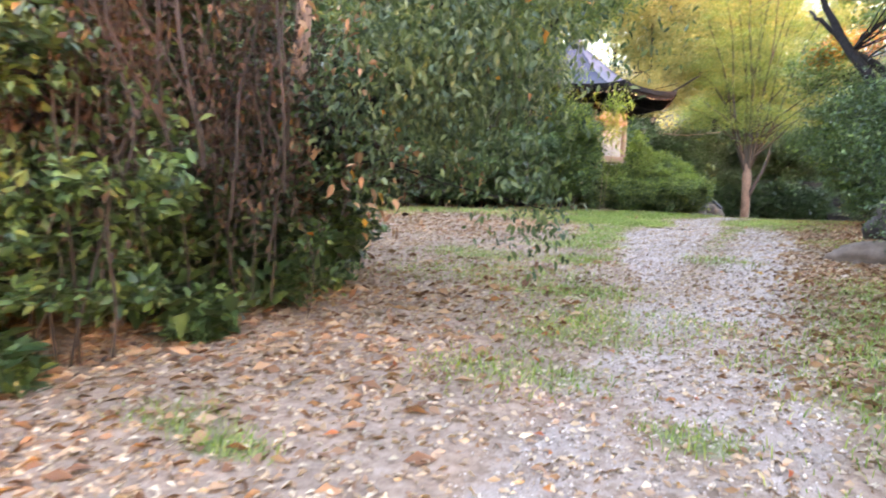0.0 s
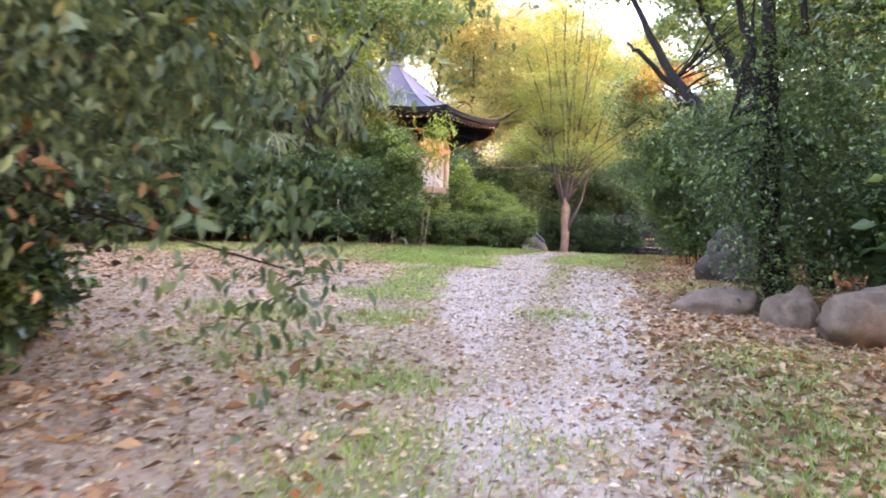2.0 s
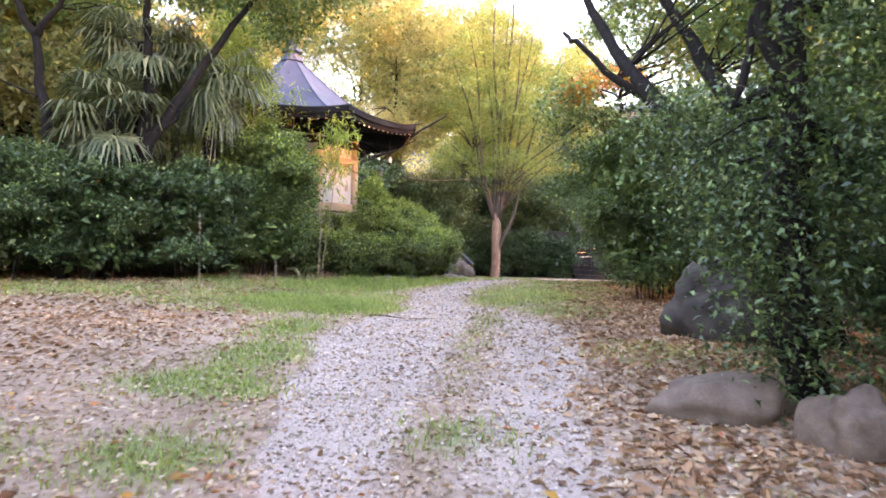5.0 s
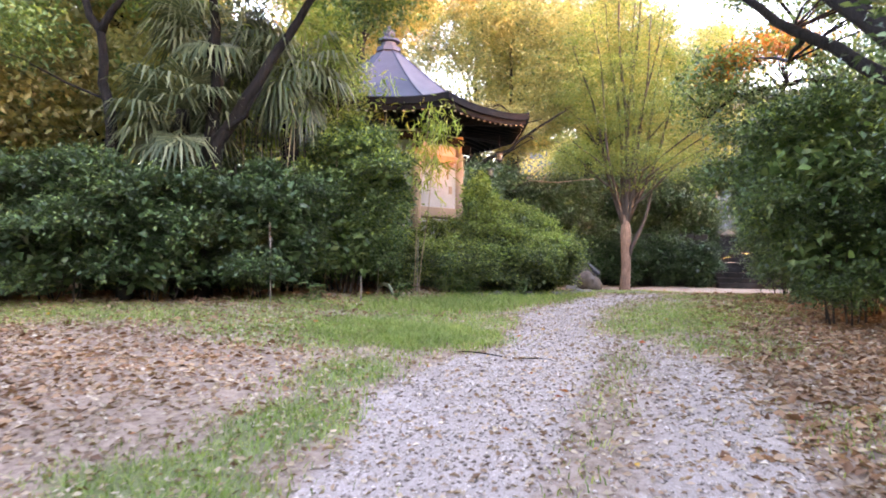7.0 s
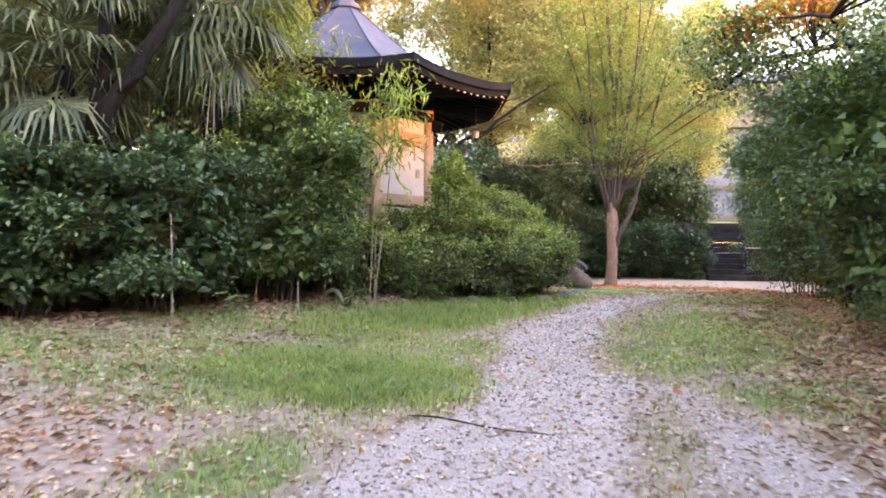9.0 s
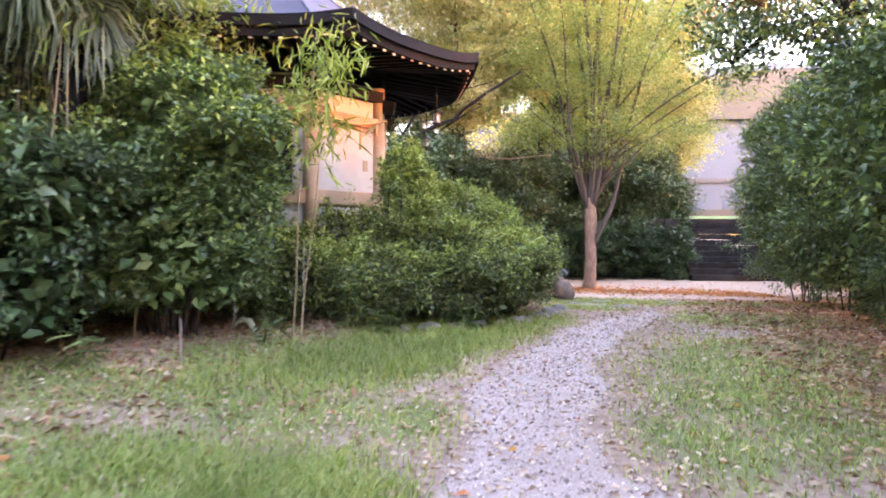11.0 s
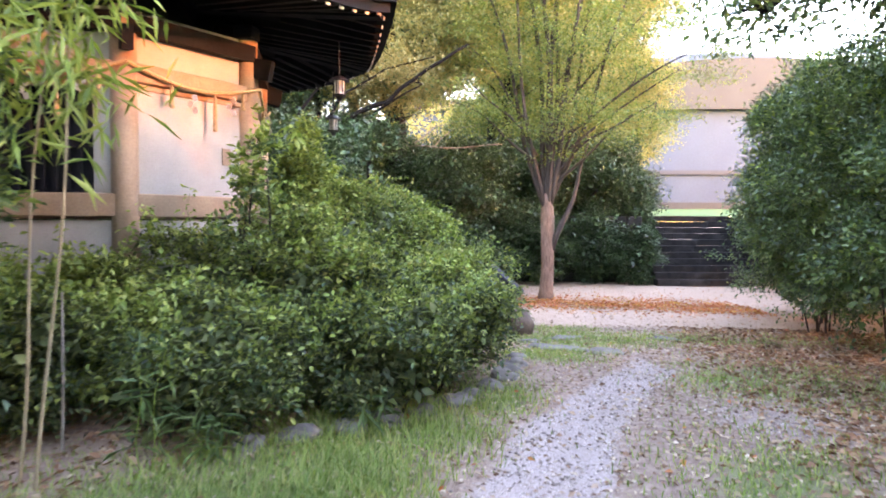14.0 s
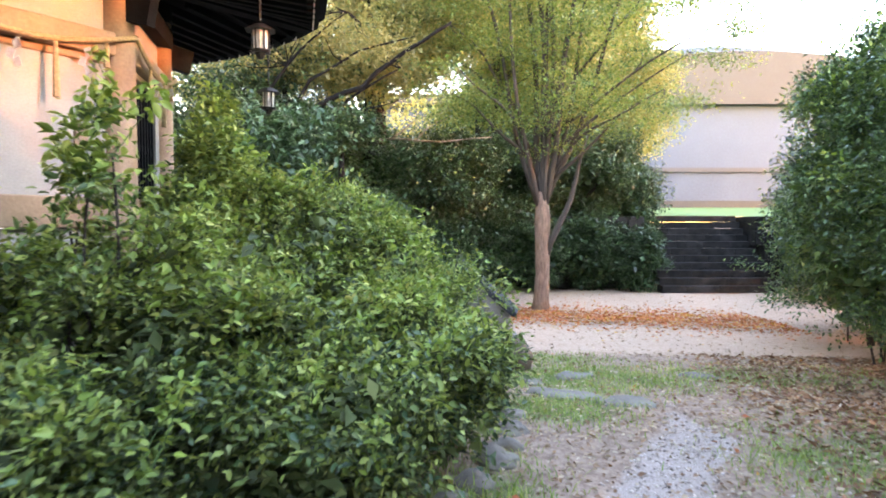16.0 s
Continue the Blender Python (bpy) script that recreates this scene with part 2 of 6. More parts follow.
def box(bm, cx, cy, cz, sx, sy, sz, turn=0.0, bevel=0.0):
    r = bmesh.ops.create_cube(bm, size=1.0, matrix=Matrix.Translation((cx, cy, cz)) @ Matrix.Rotation(radians(turn), 4, "Z") @ Matrix.Diagonal((sx, sy, sz, 1)))
    if bevel:
        es = {e for v in r["verts"] for e in v.link_edges}
        bmesh.ops.bevel(bm, geom=list(es), offset=bevel, segments=2, affect="EDGES", profile=0.5)
    return bm


def beam(bm, a, b, w, h):
    """A squared beam from a to b, w wide and h high."""
    a, b = Vector(a), Vector(b)
    d = (b - a)
    q = d.to_track_quat("X", "Z").to_matrix().to_4x4()
    bmesh.ops.create_cube(bm, size=1.0, matrix=Matrix.Translation((a + b) / 2) @ q @ Matrix.Diagonal((d.length, w, h, 1)))
    return bm


def tube(points, radii, sides=8, bm=None):
    """A tapered, rounded limb along points."""
    bm = bm or bmesh.new()
    rings = []
    n = len(points)
    pts = [Vector(p) for p in points]
    for i, p in enumerate(pts):
        d = (pts[min(i + 1, n - 1)] - pts[max(i - 1, 0)]).normalized()
        side = d.cross(Vector((0.31, 0.95, 0.05))).normalized()
        up = side.cross(d)
        r = radii[i]
        rings.append([bm.verts.new(p + (side * math.cos(a) + up * math.sin(a)) * r * (1 + 0.08 * noise.noise(p * 3 + Vector((a, 0, 0))))) for a in (2 * math.pi * k / sides for k in range(sides))])
    for a, b in zip(rings, rings[1:]):
        for k in range(sides):
            bm.faces.new((a[k], a[(k + 1) % sides], b[(k + 1) % sides], b[k]))
    bm.faces.new(rings[0][::-1])
    bm.faces.new(rings[-1])
    return bm


def wander(a, b, steps, sway, rng, lift=0.0):
    """Points from a to b with a natural sway, bowed by lift."""
    a, b = np.array(a, float), np.array(b, float)
    out = []
    ph = rng.uniform(0, 6.28, 3)
    for i in range(steps + 1):
        u = i / steps
        p = a + (b - a) * u + sway * math.sin(u * math.pi) * np.array([math.sin(ph[0] + 5 * u), math.sin(ph[1] + 4 * u), 0.4 * math.sin(ph[2] + 6 * u)])
        p[2] += lift * math.sin(u * math.pi)
        out.append(tuple(p))
    return out


def leaves(centres, count, spread, length, width, rng, droop=0.3, flat=0.0, outward=None, shaped=False):
    """Arrays of a cloud of folded leaves: count leaves round every centre."""
    c = np.repeat(np.asarray(centres, float), count, axis=0)
    n = len(c)
    off = rng.normal(0, 1, (n, 3)) * np.asarray(spread)
    p = c + off
    d = rng.normal(0, 1, (n, 3))
    d[:, 2] = d[:, 2] * (1 - flat) - droop
    if outward is not None:
        d += np.repeat(outward, count, axis=0) * 1.2
    d /= np.linalg.norm(d, axis=1, keepdims=True) + 1e-9
    up = rng.normal(0, 0.55, (n, 3))
    up[:, 2] += 1.0
    s = np.cross(d, up)
    s /= np.linalg.norm(s, axis=1, keepdims=True) + 1e-9
    nn = np.cross(s, d)
    size = rng.uniform(0.6, 1.25, (n, 1))
    L, W = length * size, width * size
    if shaped:
        # an ovate blade with a folded midrib and a bent tip
        mid = p + d * L * 0.45 - nn * W * 0.1
        edge = [p]
        for u, w, h in ((0.22, 0.42, 0.1), (0.5, 0.5, 0.14), (0.78, 0.28, 0.02)):
            edge.append(p + d * L * u + s * W * w + nn * W * h)
        edge.append(p + d * L - nn * L * 0.16)
        for u, w, h in ((0.78, 0.28, 0.02), (0.5, 0.5, 0.14), (0.22, 0.42, 0.1)):
            edge.append(p + d * L * u - s * W * w + nn * W * h)
        v = np.stack([mid] + edge, 1)
        f = (np.arange(n)[:, None, None] * 9 + np.array([[0, k + 1, (k + 1) % 8 + 1] for k in range(8)])[None]).astype(np.int32)
        return v.reshape(-1, 3), f.reshape(-1, 3)
    v = np.empty((n, 4, 3))
    v[:, 0] = p
    v[:, 1] = p + d * L * 0.45 + s * W * 0.5 + nn * W * 0.18
    v[:, 2] = p + d * L - nn * L * 0.12
    v[:, 3] = p + d * L * 0.45 - s * W * 0.5 + nn * W * 0.18
    base = np.arange(n)[:, None] * 4
    f = np.empty((n, 2, 3), np.int32)
    f[:, 0] = base + np.array([0, 1, 2])
    f[:, 1] = base + np.array([0, 2, 3])
    return v.reshape(-1, 3), f.reshape(-1, 3)


def lobes_shell(lobes, count, rng, depth=0.25, rough=0.25):
    """Sprig places on the uneven skin of a heap of ellipsoids, and the outward ways there. A lobe: x, y, z, rx, ry, rz."""
    lob = np.array(lobes, float)
    area = (lob[:, 3] * lob[:, 4] * lob[:, 5]) ** (2 / 3)
    pick = rng.choice(len(lob), count * 2, p=area / area.sum())
    d = rng.normal(0, 1, (count * 2, 3))
    d /= np.linalg.norm(d, axis=1, keepdims=True)
    k = 1 - np.abs(rng.normal(0, depth, (count * 2, 1)))
    L = lob[pick]
    wave = np.array([noise.noise(Vector(q * 2.3 + i)) for q, i in zip(d, pick * 3.7)])[:, None]
    p = L[:, :3] + d * L[:, 3:] * k * (1 + rough * wave)
    inside = np.zeros(len(p), bool)
    for i, l in enumerate(lob):
        q = (p - l[:3]) / l[3:]
        inside |= ((q ** 2).sum(1) < 0.45) & (pick != i)
    keep = ~inside
    return p[keep][:count], d[keep][:count]


def shrub(name, label, at, lobes, material, rng, sprigs=900, per=14, size=0.075, spread=0.10, width=0.5, category="shrub", stems=7, group="", extra=None, droop=0.2, low=0.03, shaped=False, shoots=0, fill=True):
    """A bush: stems and a crown of many leaves on an uneven heap of lobes (relative to its foot)."""
    x, y = at
    z = ground_z(x, y)
    ob = thing(name, label, category, (x, y, z), 0, group)
    heap = []
    for l in lobes:
        for i in range(13):
            q = rng.normal(0, 1, 3)
            q /= np.linalg.norm(q)
            k = rng.uniform(0.24, 0.42)
            heap.append((l[0] + q[0] * l[3] * 0.9, l[1] + q[1] * l[4] * 0.9, l[2] + q[2] * l[5] * 0.86, l[3] * k, l[4] * k, l[5] * k * 0.65))
    c1, d1 = lobes_shell(heap, int(sprigs * 1.1), rng, 0.3, 0.4)
    lit = d1[:, 2] > rng.uniform(-0.55, 0.45, len(d1))
    c1, d1 = c1[lit], d1[lit]
    c2, d2 = lobes_shell(lobes, int(sprigs * 0.1), rng, 0.35, 0.3)
    c, d = np.concatenate([c1, c2]), np.concatenate([d1, d2])
    keep = c[:, 2] > low
    c, d = c[keep], d[keep]
    v, f = leaves(c, per, (spread, spread, spread * 0.6), size, size * width, rng, droop, 0.35, d, shaped)
    v[:, 2] = np.maximum(v[:, 2], low * 0.5)
    # larger leaves added inside to block light, so the hollows go dark
    L = np.array(lobes, float)
    vol = L[:, 3] * L[:, 4] * L[:, 5]
    pick = L[rng.choice(len(L), max(30, int(sprigs * 0.3)), p=vol / vol.sum())]
    q = rng.normal(0, 1, (len(pick), 3))
    q *= rng.random((len(pick), 1)) ** 0.4 * 0.72 / np.linalg.norm(q, axis=1, keepdims=True)
    q = pick[:, :3] + q * pick[:, 3:]
    q = q[q[:, 2] > low * 1.4 + 0.06]
    if fill and len(q):
        v2, f2 = leaves(q, 6, spread * 1.3, size * 2.4, size * 1.5, rng, droop, 0.4)
        v2[:, 2] = np.maximum(v2[:, 2], low * 0.5)
        v, f = np.concatenate([v, v2]), np.concatenate([f, f2 + len(v)])
    mesh_part("crown", v, f, M[material], ob)
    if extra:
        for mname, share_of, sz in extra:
            # brighter leaf colours weighted to the top stand in for light from above
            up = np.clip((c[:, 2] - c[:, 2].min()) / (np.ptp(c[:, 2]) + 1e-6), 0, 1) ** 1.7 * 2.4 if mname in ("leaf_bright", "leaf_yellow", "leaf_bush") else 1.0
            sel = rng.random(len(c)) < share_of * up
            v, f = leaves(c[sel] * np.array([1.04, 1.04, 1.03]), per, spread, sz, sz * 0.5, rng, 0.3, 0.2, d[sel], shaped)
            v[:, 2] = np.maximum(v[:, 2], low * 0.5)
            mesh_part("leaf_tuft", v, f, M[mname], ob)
    if shoots:
        # young shoots that stand out of the crown, with leaves along them
        up = np.where((d[:, 2] > 0.25) & (c[:, 2] > np.median(c[:, 2])))[0]
        along = []
        for i in rng.choice(up, min(shoots, len(up)), replace=False):
            way = d[i] * np.array([0.5, 0.5, 0.6]) + np.array([0, 0, 0.5]) + rng.normal(0, 0.25, 3)
            tip = c[i] + way / np.linalg.norm(way) * rng.uniform(0.15, 0.42)
            w = wander(c[i] - way * 0.1, tip, 5, 0.03, rng)
            part("shoot", tube(w, np.linspace(0.005, 0.002, 6), 4), M["leaf_mid"], ob)
            along += w[1:] + [w[-1]]
        v, f = leaves(np.array(along), 5, 0.03, size * 1.15, size * 0.55, rng, 0.1, 0.3, None, True)
        mesh_part("leaf_tuft", v, f, M["leaf_bright"], ob, "light green young leaves")
    for i in range(stems):
        l = lobes[i % len(lobes)]
        tip = (l[0] + rng.uniform(-0.4, 0.4) * l[3], l[1] + rng.uniform(-0.4, 0.4) * l[4], l[2] + 0.3 * l[5])
        foot = (tip[0] * 0.35 + rng.uniform(-0.15, 0.15), tip[1] * 0.35 + rng.uniform(-0.15, 0.15), -0.08)
        part("stem", tube(wander(foot, tip, 5, 0.08, rng), np.linspace(0.016, 0.006, 6), 5), M["bark_vine"], ob)
    return ob


def tree(name, label, at, trunk, limbs, crowns, material, bark, rng, sprigs=1500, per=12, size=0.1, spread=0.2, width=0.5, droop=0.3, flat=0.4, depth=0.35, category="tree", group="", extra=None, limb_bark=None):
    """A tree: a trunk of points and radii, limbs of (points, radius), twigs to the crown's lobes, and the leaves. All relative to its foot."""
    x, y = at
    ob = thing(name, label, category, (x, y, ground_z(x, y)), 0, group)
    tp, tr = trunk
    if tp:
        part("trunk", tube(tp, tr, 12), M[bark], ob, "", True)
    tips = []
    for pts, r in limbs:
        part("limb", tube(pts, np.linspace(r, r * 0.3, len(pts)), 8), M[limb_bark or bark], ob, "", True)
        tips += [pts[-1], pts[len(pts) // 2]]
    if crowns:
        c, d = lobes_shell(crowns, sprigs, rng, depth)
        v, f = leaves(c, per, spread, size, size * width, rng, droop, flat)
        mesh_part("crown", v, f, M[material], ob)
        if extra:
            for mname, share_of in extra:
                sel = rng.random(len(c)) < share_of
                v, f = leaves(c[sel], per, spread, size, size * width, rng, droop, flat)
                mesh_part("leaf_tuft", v, f, M[mname], ob)
        if tips:
            tips = np.array(tips)
            for i in rng.choice(len(c), min(26, len(c)), replace=False):
                q = tips[np.argmin(((tips - c[i]) ** 2).sum(1))]
                part("twig", tube(wander(q, c[i], 4, 0.12, rng), (0.02, 0.016, 0.012, 0.008, 0.004), 4), M[limb_bark or bark], ob)
    return ob


def boulder(name, label, at, size, material, seed, sink=0.1, turn=0.0):
    bm = bmesh.new()
    bmesh.ops.create_icosphere(bm, subdivisions=4, radius=0.5)
    for v in bm.verts:
        p = v.co.copy()
        k = 1 + 0.45 * noise.noise(p * 1.7 + Vector((seed, 0, 0))) + 0.16 * noise.noise(p * 5 + Vector((0, seed, 0))) + 0.05 * noise.noise(p * 14)
        v.co = Vector((p.x * k * size[0], p.y * k * size[1], p.z * k * size[2]))
        v.co.z = max(v.co.z, -0.32 * size[2])
    ob = part(name, bm, M[material], None, "", True)
    ob.matrix_basis = pose(at[0], at[1], ground_z(*at) + size[2] * 0.32 - sink * size[2], 0, 0, turn)
    return tagged(ob, label, "boulder")

# ---- ground ----
PROFILE_Y = (-90, -45, -40, -35, -30, -26, -23, -20, -14, -10, -5, -1, 3, 60)
PROFILE_Z = (-2.2, -1.1, -0.85, -0.55, -0.2, 0.08, 0.32, 0.42, 0.52, 0.42, 0.12, -0.08, 0.0, 0.0)
LEFT_Y = (-60, -36, -31, -29, -28.2, -25.8, -24.8, -23.7, -22.9, -22.0, -21.2, -20.9, -19.8, -19.0, -18.1, -17.5, -16.5, -15.3, -14.4, -13.0, -12.4, -11.6)
LEFT_X = (1.6, 1.2, 1.05, 1.0, 0.9, 0.1, -0.1, -0.37, -0.52, -0.5, -0.15, -0.1, -0.16, -0.3, -0.42, -0.38, -0.25, 0.05, 0.3, 0.86, 1.05, 1.35)
RIGHT_Y = (-60, -36, -30.4, -28.7, -27.1, -24.7, -22.7, -21.8, -21.1, -20.2, -19.6, -18.5, -17.2, -16.4, -15.2, -13.9, -12.7, -12.2, -11.6)
RIGHT_X = (3.4, 3.0, 2.7, 2.55, 2.45, 2.4, 2.6, 2.4, 2.1, 1.7, 0.9, 0.8, 0.77, 0.84, 1.03, 1.35, 1.75, 1.6, 1.5)
fine_y = np.linspace(-90, 60, 1501)
smooth_z = np.convolve(np.pad(np.interp(fine_y, PROFILE_Y, PROFILE_Z), 15, mode="edge"), np.ones(31) / 31, "valid")


def ground_np(x, y):
    x, y = np.asarray(x, float), np.asarray(y, float)
    z = np.interp(y, fine_y, smooth_z)
    mound = 0.35 * np.exp(-(((x + 4.4) / 3.0) ** 2 + ((y + 13.9) / 2.6) ** 2))
    bank = 0.22 * np.clip((-0.8 - x) / 3.0, 0, 1) * np.exp(-(((y + 19.5) / 4.5) ** 2))
    return z + mound + bank + 0.02 * np.sin(x * 1.7 + y * 0.6) * np.cos(y * 1.1 - x * 0.5)


def ground_z(x, y):
    return float(ground_np(x, y))


def wobble(x, y, s=1.0):
    return 0.5 * np.sin(x * 2.1 * s + 1.3 * np.sin(y * 1.7 * s)) + 0.5 * np.sin(y * 2.6 * s + 1.1 * np.cos(x * 1.9 * s))


def gravel_at(x, y):
    """How much of the ground is path gravel: two wheel tracks that narrow to one footpath."""
    l = np.interp(y, LEFT_Y, LEFT_X) + 0.08 * wobble(x, y, 1.5)
    r = np.interp(y, RIGHT_Y, RIGHT_X) + 0.1 * wobble(x + 3, y, 1.3)
    g = np.clip(np.minimum(x - l, r - x) / 0.25, 0, 1)
    mid = 1.3 - 0.01 * (y + 25)
    strip = np.exp(-((x - mid) / 0.3) ** 2) * np.clip((y + 29.5) / 2.5, 0, 1) * np.clip((-19.5 - y) / 1.0, 0, 1)
    right_track = np.clip((x - mid) / 0.3, 0, 1) * np.clip((-19.5 - y) / 1.5, 0, 1)
    worn = 1 - np.clip((-26.5 - y) / 3.0, 0, 1) * (0.42 + 0.3 * wobble(x, y, 1.1) + 0.2 * wobble(x, y, 3.1))
    apron = 0.5 * np.exp(-(((x - 2.15) / 0.7) ** 2 + ((y + 14.45) / 0.75) ** 2) ** 2)
    return apron + g * np.clip(worn, 0, 1) * (1 - 0.75 * strip) * (1 - 0.3 * right_track) * np.clip((-11.3 - y) / 0.6, 0, 1)


TURF = ((-2.3, -20.6, 1.7, 0.8, 0.62), (-1.05, -20.7, 0.85, 0.75, 1.0), (-1.7, -19.2, 1.1, 0.8, 0.75), (-1.5, -17.6, 1.0, 1.1, 0.95), (-0.95, -16.0, 0.7, 1.3, 0.95), (-0.55, -19.2, 0.35, 0.9, 0.7), (-4.6, -21.1, 3.2, 0.75, 0.7), (-3.2, -19.4, 1.0, 0.75, 0.7), (-2.6, -17.9, 0.65, 1.0, 0.75), (-6.5, -21.6, 2.0, 0.7, 0.6), (-2.2, -21.6, 1.4, 0.5, 0.5),
        (-0.6, -23.9, 0.42, 0.9, 0.95), (-0.85, -22.6, 0.4, 0.9, 0.7), (-0.6, -25.0, 0.7, 0.4, 1.0), (-0.2, -26.4, 0.5, 0.5, 0.7), (1.5, -25.8, 0.5, 0.35, 0.75), (1.3, -22.5, 0.2, 2.2, 0.3), (1.9, -17.4, 0.95, 2.3, 0.8), (1.35, -19.0, 0.5, 1.0, 0.75), (2.3, -20.2, 0.7, 0.7, 0.6), (2.6, -13.2, 1.1, 1.0, 0.55), (2.9, -16.2, 0.6, 1.3, 0.5),
        (0.3, -12.1, 0.7, 0.55, 0.95), (0.6, -10.7, 1.2, 0.8, 0.8), (-0.2, -14.6, 0.45, 1.2, 0.7), (2.4, -10.2, 2.0, 0.6, 0.5), (3.1, -29.5, 0.6, 2.4, 0.8), (1.2, -29.5, 0.9, 0.5, 0.6), (3.3, -27.2, 0.7, 0.5, 0.6), (0.9, -31.2, 0.6, 0.4, 0.6), (2.4, -30.4, 0.4, 0.3, 0.5), (-1.6, -26.6, 0.8, 0.5, 0.6),
        (0.2, -9.4, 0.8, 0.5, 0.5), (3.2, -23.2, 0.8, 0.5, 0.4), (0.3, -28.6, 0.8, 0.4, 0.7), (2.05, -31.75, 0.28, 0.2, 1.0), (0.1, -32.9, 0.25, 0.15, 0.9), (-0.4, -32.8, 0.3, 0.2, 0.8), (1.0, -30.2, 0.7, 0.35, 0.6), (-0.8, -28.0, 1.2, 0.6, 0.35))


def turf_at(x, y):
    t = np.zeros_like(np.asarray(x, float))
    for cx, cy, rx, ry, k in TURF:
        t = np.maximum(t, k * np.exp(-(((x - cx) / rx) ** 2 + ((y - cy) / ry) ** 2) ** 1.5))
    return np.clip(t * (1.0 + 0.35 * wobble(x, y, 2.0)), 0, 1)


def sand_at(x, y):
    far = np.clip((y + 9.5 + 0.5 * wobble(x, y, 0.6)) / 1.2, 0, 1) * np.clip((x + 1.5) / 1.5, 0, 1)
    return far * (0.8 - 0.45 * np.exp(-((y + 3.6 + 0.15 * x) / 1.3) ** 2))


def build_ground():
    xs = np.concatenate([np.linspace(-900, -40, 24), np.linspace(-36, -10, 40), np.arange(-9.5, 7.0, 0.11), np.linspace(7.5, 36, 44), np.linspace(40, 900, 24)])
    ys = np.concatenate([np.linspace(-900, -60, 24), np.linspace(-56, -37, 24), np.arange(-36.5, 3.5, 0.11), np.linspace(4, 40, 40), np.linspace(45, 900, 24)])
    X, Y = np.meshgrid(xs, ys)
    Z = ground_np(X, Y) + 0.012 * wobble(X, Y, 4.0) - 0.02 * gravel_at(X, Y)
    n, k = X.shape
    v = np.stack([X, Y, Z], -1).reshape(-1, 3)
    i = np.arange(n * k).reshape(n, k)
    f = np.stack([i[:-1, :-1], i[:-1, 1:], i[1:, 1:], i[1:, :-1]], -1).reshape(-1, 4)
    ob = mesh_part("ground", v, f, M["ground"], None, "", True)
    for name, fn in (("gravel", gravel_at), ("turf", turf_at), ("sand", sand_at)):
        a = ob.data.attributes.new(name, "FLOAT", "POINT")
        a.data.foreach_set("value", np.asarray(fn(X, Y), np.float32).ravel())
    return tagged(ob, "leaf-littered earth with a gravel path and grass", "ground", "", "structure")


build_ground()


def scatter(n, x0, x1, y0, y1, density, rng):
    x, y = rng.uniform(x0, x1, n), rng.uniform(y0, y1, n)
    keep = rng.random(n) < density(x, y)
    x, y = x[keep], y[keep]
    return x, y, ground_np(x, y) + 0.012 * wobble(x, y, 4.0) - 0.02 * gravel_at(x, y)


